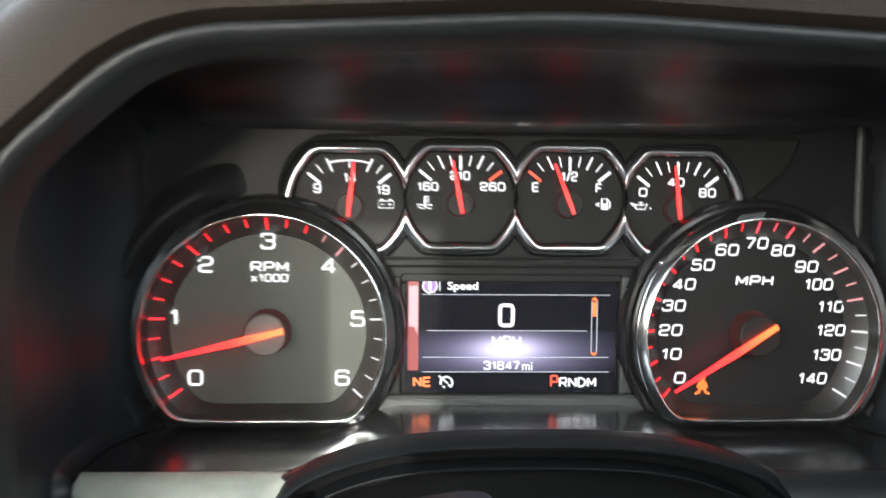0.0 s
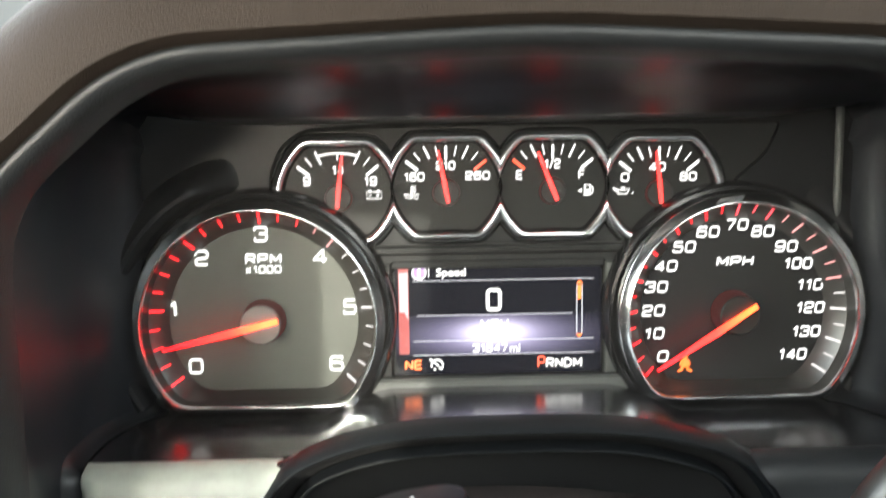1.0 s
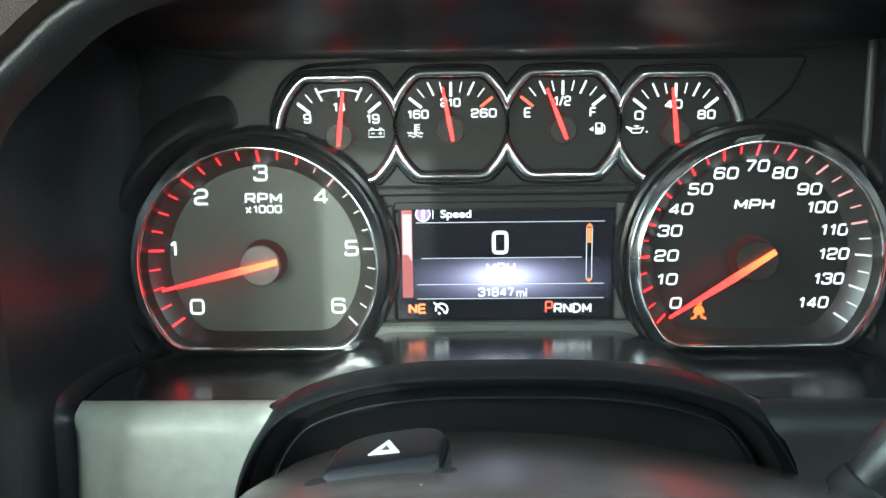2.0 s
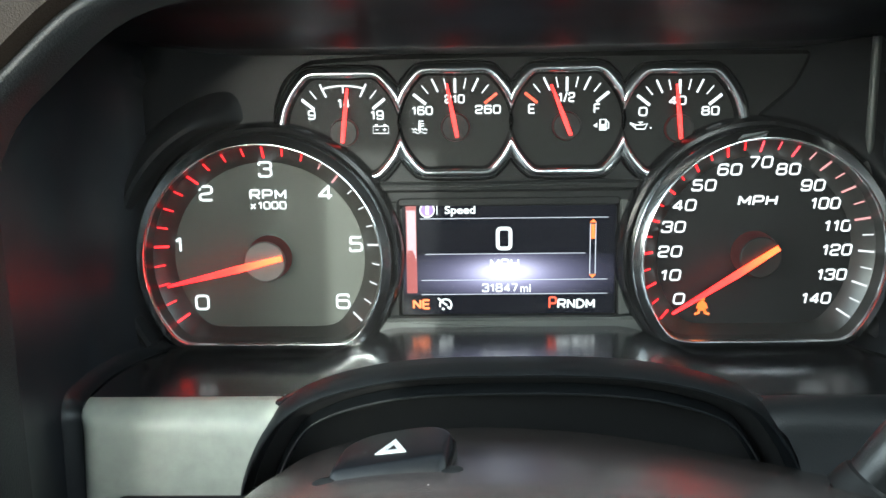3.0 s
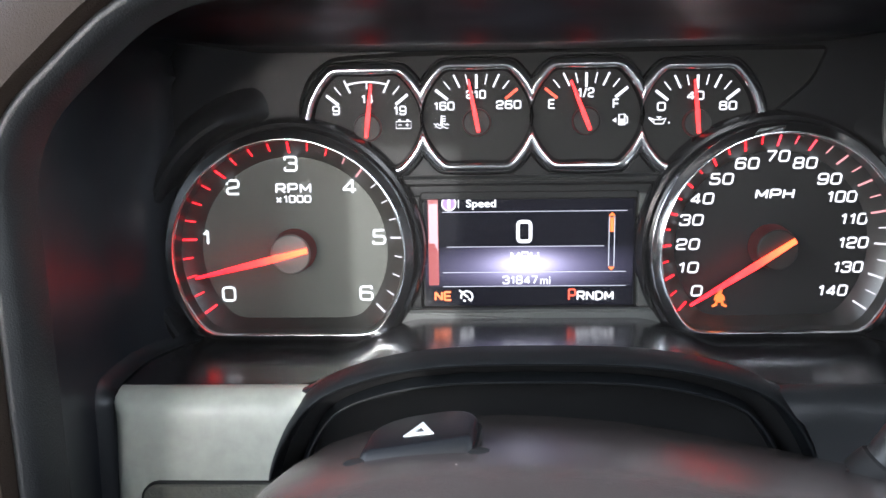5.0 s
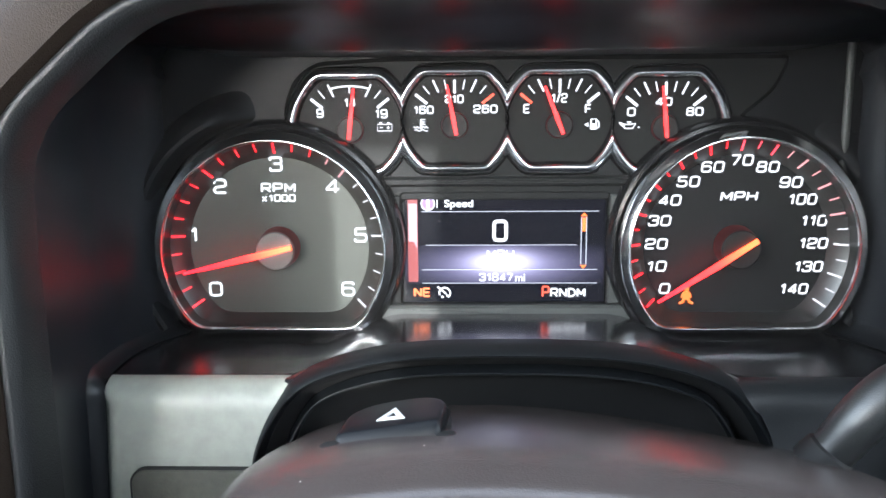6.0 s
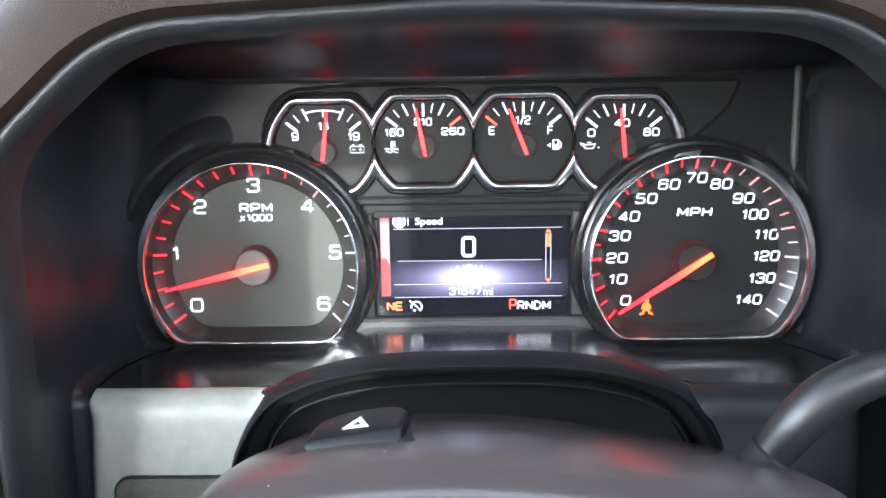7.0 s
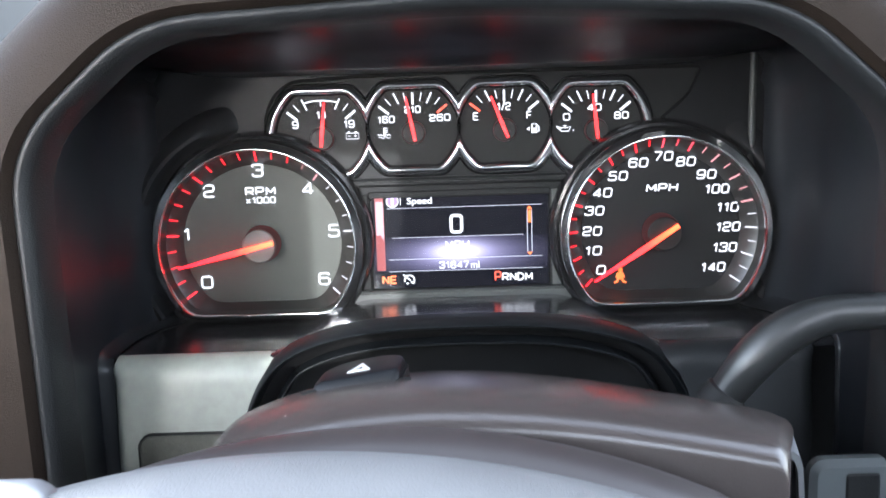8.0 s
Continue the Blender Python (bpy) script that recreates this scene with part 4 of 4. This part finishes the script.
fuel, pz = small_gauge("fuel_gauge", *G3, 21.6, "small black fuel gauge reading under half")
small_ticks(fuel, G3[0], pz, first=REDORANGE)
for body, x, z, w in (("E", 0.0121, 1.0829, 0.0031), ("1/2", 0.0268, 1.0876, 0.0072), ("F", 0.0399, 1.0827, 0.0029)):
    part("numeral", strokes(body, x, z, w, 0.0042, Y_INK, 0.00066), BRIGHT, fuel, smooth=False)
fx, fz = 0.0425, 1.0757
part("pump_symbol", join(path_bar([(fx - 0.0012, fz - 0.0022), (fx + 0.0012, fz - 0.0022), (fx + 0.0012, fz + 0.0023), (fx - 0.0012, fz + 0.0023)], 0.0007, Y_INK, closed=True), slab([(fx - 0.0013, fz - 0.0023), (fx + 0.0013, fz - 0.0023), (fx + 0.0013, fz + 0.0003), (fx - 0.0013, fz + 0.0003)], Y_INK - 0.0003, Y_INK), path_bar([(fx + 0.0014, fz + 0.0018), (fx + 0.0024, fz + 0.001), (fx + 0.0024, fz - 0.0015), (fx + 0.0016, fz - 0.0015)], 0.0005, Y_INK), slab([(fx - 0.0042, fz - 0.0002), (fx - 0.0024, fz - 0.0012), (fx - 0.0024, fz + 0.0009)], Y_INK - 0.0002, Y_INK)), BRIGHT, fuel, smooth=False)

oil, pz = small_gauge("oil_gauge", *G4, 5.6, "small black oil pressure gauge")
small_ticks(oil, G4[0], pz)
for body, x, z, w in (("0", 0.0594, 1.0811, 0.0038), ("40", 0.0738, 1.0856, 0.0076), ("80", 0.0879, 1.0811, 0.0076)):
    part("numeral", strokes(body, x, z, w, 0.0039, Y_INK, 0.00066), BRIGHT, oil, smooth=False)
ox, oz = 0.0585, 1.0750
part("oilcan_symbol", join(path_bar([(ox - 0.0020, oz - 0.0013), (ox + 0.0018, oz - 0.0013), (ox + 0.0030, oz + 0.0010), (ox + 0.0008, oz + 0.0005), (ox - 0.0022, oz + 0.0005)], 0.0005, Y_INK, closed=True), bar((ox - 0.0045, oz + 0.0014), (ox - 0.002, oz + 0.0005), 0.0005, 0.0005, Y_INK, Y_INK), bar((ox - 0.0045, oz + 0.0012), (ox - 0.0022, oz - 0.0008), 0.0004, 0.0004, Y_INK, Y_INK), bar((ox - 0.001, oz + 0.0016), (ox + 0.001, oz + 0.0016), 0.0004, 0.0004, Y_INK, Y_INK), bar((ox, oz + 0.0005), (ox, oz + 0.0016), 0.0004, 0.0004, Y_INK, Y_INK), disc(ox + 0.0044, oz - 0.0009, 0.0004, Y_INK - 0.0003, Y_INK, 12, 0.0001)), BRIGHT, oil, smooth=False)

# ridges over the two pods
def eyebrow(cx, a0, a1, high=1.0, ease=9):
    prof = ((0.0590, 0.004), (0.0600, -0.004), (0.0612, -0.0085), (0.0628, -0.0108), (0.0646, -0.0112), (0.0668, -0.0098), (0.0700, -0.0050), (0.0730, 0.0010), (0.0755, 0.0065))
    loops = []
    for r, y in prof:
        loop = []
        for i, (x, z) in enumerate(arc(cx, ZC, r, a0, a1, 48)):
            w = min(1.0, i / ease)
            w = w * w * (3 - 2 * w)
            loop.append((x, 0.007 + (y - 0.007) * w * high, z))
        loops.append(loop)
    return loft(loops)


part("ring_tab", slab(rounded_loop([(0.0938, 1.0697), (0.1045, 1.0708), (0.1068, 1.0734), (0.0965, 1.0720)], 0.001), -0.0168, -0.012, 0.0006), SIDE, cluster, "pale grey tab beside the speedometer ring")

# added strip, no real part: stands in for an upright reflection in the lens
streak = loft([[(0.1560 + 0.0018 * math.cos(radians(a)), 0.0040 + 0.0018 * math.sin(radians(a)), z) for a in range(150, 331, 15)] for z in (1.030, 1.060, 1.090, 1.108, 1.114)])
part("reflection_streak", streak, LIT_GREY, cluster, "slim grey strip standing in for a lens reflection")
part("pod_ridge", eyebrow(TACH, 96, 215), HOUSING, cluster, "black ridge over the rev counter")
part("pod_ridge", eyebrow(SPEED, 66, -35, 0.62, 26), HOUSING, cluster, "black ridge over the speedometer")


# clear lens in front of the dials, lightly dusty; the film also stands in for haze
def lens_mat():
    m = bpy.data.materials.new("dusty clear lens")
    m.use_nodes = True
    n, l = m.node_tree.nodes, m.node_tree.links
    n.remove(n["Principled BSDF"])
    clear, gloss, dust = n.new("ShaderNodeBsdfTransparent"), n.new("ShaderNodeBsdfGlossy"), n.new("ShaderNodeBsdfDiffuse")
    gloss.inputs["Roughness"].default_value = 0.06
    dust.inputs["Color"].default_value = (0.75, 0.72, 0.68, 1)
    fres, a, b = n.new("ShaderNodeFresnel"), n.new("ShaderNodeMixShader"), n.new("ShaderNodeMixShader")
    fres.inputs["IOR"].default_value = 1.18
    tc, tex, mr = n.new("ShaderNodeTexCoord"), n.new("ShaderNodeTexNoise"), n.new("ShaderNodeMapRange")
    tex.inputs["Scale"].default_value, tex.inputs["Detail"].default_value = 60, 6
    mr.inputs["To Min"].default_value, mr.inputs["To Max"].default_value = 0.005, 0.010
    l.new(tc.outputs["Object"], tex.inputs["Vector"])
    l.new(tex.outputs["Fac"], mr.inputs["Value"])
    l.new(mr.outputs[0], a.inputs["Fac"])
    l.new(clear.outputs[0], a.inputs[1])
    l.new(dust.outputs[0], a.inputs[2])
    l.new(fres.outputs[0], b.inputs["Fac"])
    l.new(a.outputs[0], b.inputs[1])
    l.new(gloss.outputs[0], b.inputs[2])
    l.new(b.outputs[0], n["Material Output"].inputs["Surface"])
    return m


lens_rows = []
for k in range(15):
    f = k / 14
    lens_rows.append([(CX - 0.171 + 0.342 * j / 30, -0.0215 - 0.046 * f - 0.010 * (((j - 15) / 15) ** 2 - 0.21), 0.9775 + 0.13 * f) for j in range(31)])
lens = part("lens", loft(lens_rows), lens_mat(), cluster, "clear dusty plastic lens")
lens.visible_shadow = False

# ---- driver display ----
def frame_slab(outer, inner, y0, y1, bevel=0.0006):
    return loft([[(x, y, z) for x, z in o] for o, y in ((inner, y1), (inner, y0 + bevel), (inset(inner, -bevel), y0), (inset(outer, bevel), y0), (outer, y0 + bevel), (outer, y1))], ring=True)


part("display_surround", frame_slab(round_rect(0.0023, 1.0180, 0.124, 0.062, 0.003), round_rect(0.0023, 1.0182, 0.0960, 0.0525, 0.0012), 0.0030, 0.008), PLATE, cluster, "charcoal display surround")
part("crossbar", slab(round_rect(0.0023, 1.0500, 0.128, 0.0045, 0.001), 0.0005, 0.008, 0.0012), PLATE, cluster, "charcoal bar over the display")
part("lower_bar", slab(round_rect(0.0023, 0.9880, 0.124, 0.0075, 0.001), -0.001, 0.008, 0.0012), LIT_GREY, cluster, "bar under the display, coloured lighter as lit")


# twin flanks: right one coloured as lit, left one as in the ring's shadow
part("flank", slab(round_rect(0.0552, 1.0180, 0.0092, 0.0515, 0.0008), 0.0018, 0.008, 0.0006), LIT_GREY, cluster, "display flank, coloured lighter as lit")
part("flank", slab(round_rect(-0.0506, 1.0180, 0.0092, 0.0515, 0.0008), 0.0018, 0.008, 0.0006), PLATE, cluster, "display flank, left charcoal as shaded")


def lcd_mat():
    """The panel's emission: near black, with a lilac band that is brightest in the middle."""
    m = glow("lcd", (0.01, 0.01, 0.02), 1.0, (0.004, 0.004, 0.006))
    n, l = m.node_tree.nodes, m.node_tree.links
    n["Principled BSDF"].inputs["Roughness"].default_value = 0.25
    n["Principled BSDF"].inputs["Specular IOR Level"].default_value = 0.15
    geo = n.new("ShaderNodeNewGeometry")
    sep = n.new("ShaderNodeSeparateXYZ")
    l.new(geo.outputs["Position"], sep.inputs[0])

    def calc(op, a, b=None):
        k = n.new("ShaderNodeMath")
        k.operation = op
        for i, v in enumerate((a, b)):
            if v is None:
                continue
            if isinstance(v, (int, float)):
                k.inputs[i].default_value = v
            else:
                l.new(v, k.inputs[i])
        return k.outputs[0]

    x, z = sep.outputs[0], sep.outputs[2]
    gauss = lambda v, c, w: calc("EXPONENT", calc("MULTIPLY", calc("POWER", calc("DIVIDE", calc("SUBTRACT", v, c), w), 2.0), -1.0))
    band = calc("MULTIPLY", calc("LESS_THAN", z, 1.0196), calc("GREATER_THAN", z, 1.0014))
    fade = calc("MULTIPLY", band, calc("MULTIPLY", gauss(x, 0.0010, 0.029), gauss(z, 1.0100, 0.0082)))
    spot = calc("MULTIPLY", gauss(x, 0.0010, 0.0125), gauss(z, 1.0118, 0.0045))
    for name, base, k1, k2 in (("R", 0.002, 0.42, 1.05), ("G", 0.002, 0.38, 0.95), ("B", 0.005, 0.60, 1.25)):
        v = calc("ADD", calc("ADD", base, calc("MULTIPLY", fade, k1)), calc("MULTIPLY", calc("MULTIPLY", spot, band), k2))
        if name == "R":
            comb = n.new("ShaderNodeCombineColor")
        l.new(v, comb.inputs["RGB".index(name)])
    l.new(comb.outputs[0], n["Principled BSDF"].inputs["Emission Color"])
    return m


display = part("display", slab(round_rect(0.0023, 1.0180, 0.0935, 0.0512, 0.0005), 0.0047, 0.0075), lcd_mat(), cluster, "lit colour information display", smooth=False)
YD = 0.0045
for z, x0, x1, w in ((1.0357, -0.0365, 0.046, 0.00028), (1.0198, -0.0345, 0.036, 0.00028), (1.0080, -0.0365, 0.046, 0.00028), (1.0015, -0.0365, 0.046, 0.00028)):
    part("rule_line", bar((x0, z), (x1, z), w, w, YD, YD, 0.0001), LCDLINE, display, smooth=False)
part("title", letters("Speed", -0.0190, 1.0390, 0.0134, 0.0046, YD, 0.00012), BRIGHT, display, smooth=False)
part("speed_reading", strokes("0", 0.0003, 1.0266, 0.0072, 0.0105, YD, 0.0016, thick=0.0001), BRIGHT, display, smooth=False)
part("unit", strokes("MPH", 0.0005, 1.0153, 0.0128, 0.0045, YD, 0.0008, thick=0.0001), BRIGHT, display, smooth=False)
part("odometer", strokes("31847", -0.0015, 1.0044, 0.0160, 0.0040, YD, 0.0007, thick=0.0001), BRIGHT, display, smooth=False)
part("odometer_unit", letters("mi", 0.0098, 1.0041, 0.0046, 0.0036, YD, 0.00005), BRIGHT, display, smooth=False)
part("compass", strokes("NE", -0.0365, 0.9971, 0.0080, 0.0046, YD, 0.0009, thick=0.0001), ORANGE, display, "orange compass letters", smooth=False)
part("gear_letter", strokes("P", 0.0219, 0.9974, 0.0036, 0.0056, YD, 0.0008, thick=0.0001), REDORANGE, display, "red gear letter", smooth=False)
part("gear_letters", strokes("RNDM", 0.0323, 0.9969, 0.0166, 0.0045, YD, 0.00082, thick=0.0001), BRIGHT, display, smooth=False)
cx, cz = -0.0258, 0.9970
part("cruise_symbol", join(path_bar(arc(cx, cz - 0.0003, 0.0026, -50, 200), 0.0008, YD), bar((cx - 0.0034, cz + 0.0028), (cx + 0.0006, cz - 0.0006), 0.0008, 0.0008, YD, YD), bar((cx + 0.0008, cz - 0.0012), (cx + 0.0022, cz - 0.0022), 0.0009, 0.0009, YD, YD), bar((cx - 0.0016, cz - 0.0018), (cx - 0.0006, cz - 0.0024), 0.0009, 0.0009, YD, YD)), BRIGHT, display, smooth=False)
VIOLET = glow("display violet", (0.42, 0.16, 0.62), 0.9)
part("info_icon", disc(-0.0334, 1.0395, 0.0031, YD - 0.0001, YD, 32, 0.00005), VIOLET, display, "violet round icon", smooth=False)
part("icon_ring", path_bar(arc(-0.0334, 1.0395, 0.0031, 0, 351, 40), 0.0005, YD - 0.0001, 0.0001, closed=True), BRIGHT, display, smooth=False)
part("icon_mark", join(bar((-0.0334, 1.0375), (-0.0334, 1.0418), 0.0013, 0.0013, YD - 0.0001, YD - 0.0001, 0.0001)), BRIGHT, display, smooth=False)
part("title_divider", bar((-0.0291, 1.0374), (-0.0291, 1.0420), 0.0004, 0.0004, YD, YD, 0.0001), BRIGHT, display, smooth=False)
REDBAR = glow("display red", (0.46, 0.006, 0.010), 0.95)
ROSE = glow("display rose", (0.95, 0.55, 0.6), 0.95)
part("menu_tab", slab(round_rect(-0.0406, 1.0222, 0.0046, 0.0400, 0.0005), YD - 0.0001, YD), REDBAR, display, "red menu tab", smooth=False)
part("menu_tab_light", slab([(-0.0386, 1.0180), (-0.0386, 1.0395), (-0.0425, 1.0395), (-0.0425, 1.0216), (-0.0402, 1.0216)], YD - 0.00025, YD - 0.00012), ROSE, display, "pale rose upper half of the tab", smooth=False)
part("scroll_track", path_bar([(0.0381, 1.0105), (0.0405, 1.0105), (0.0405, 1.0330), (0.0381, 1.0330)], 0.00035, YD, 0.0001, closed=True), LCDLINE, display, smooth=False)
part("scroll_thumb", slab([(0.0385, 1.0262), (0.0401, 1.0262), (0.0401, 1.0326), (0.0385, 1.0326)], YD - 0.0001, YD), ORANGE, display, smooth=False)
part("scroll_arrow", slab([(0.0378, 1.0334), (0.0408, 1.0334), (0.0393, 1.0350)], YD - 0.0001, YD), ORANGE, display, smooth=False)
part("scroll_arrow", slab([(0.0378, 1.0101), (0.0393, 1.0085), (0.0408, 1.0101)], YD - 0.0001, YD), ORANGE, display, smooth=False)
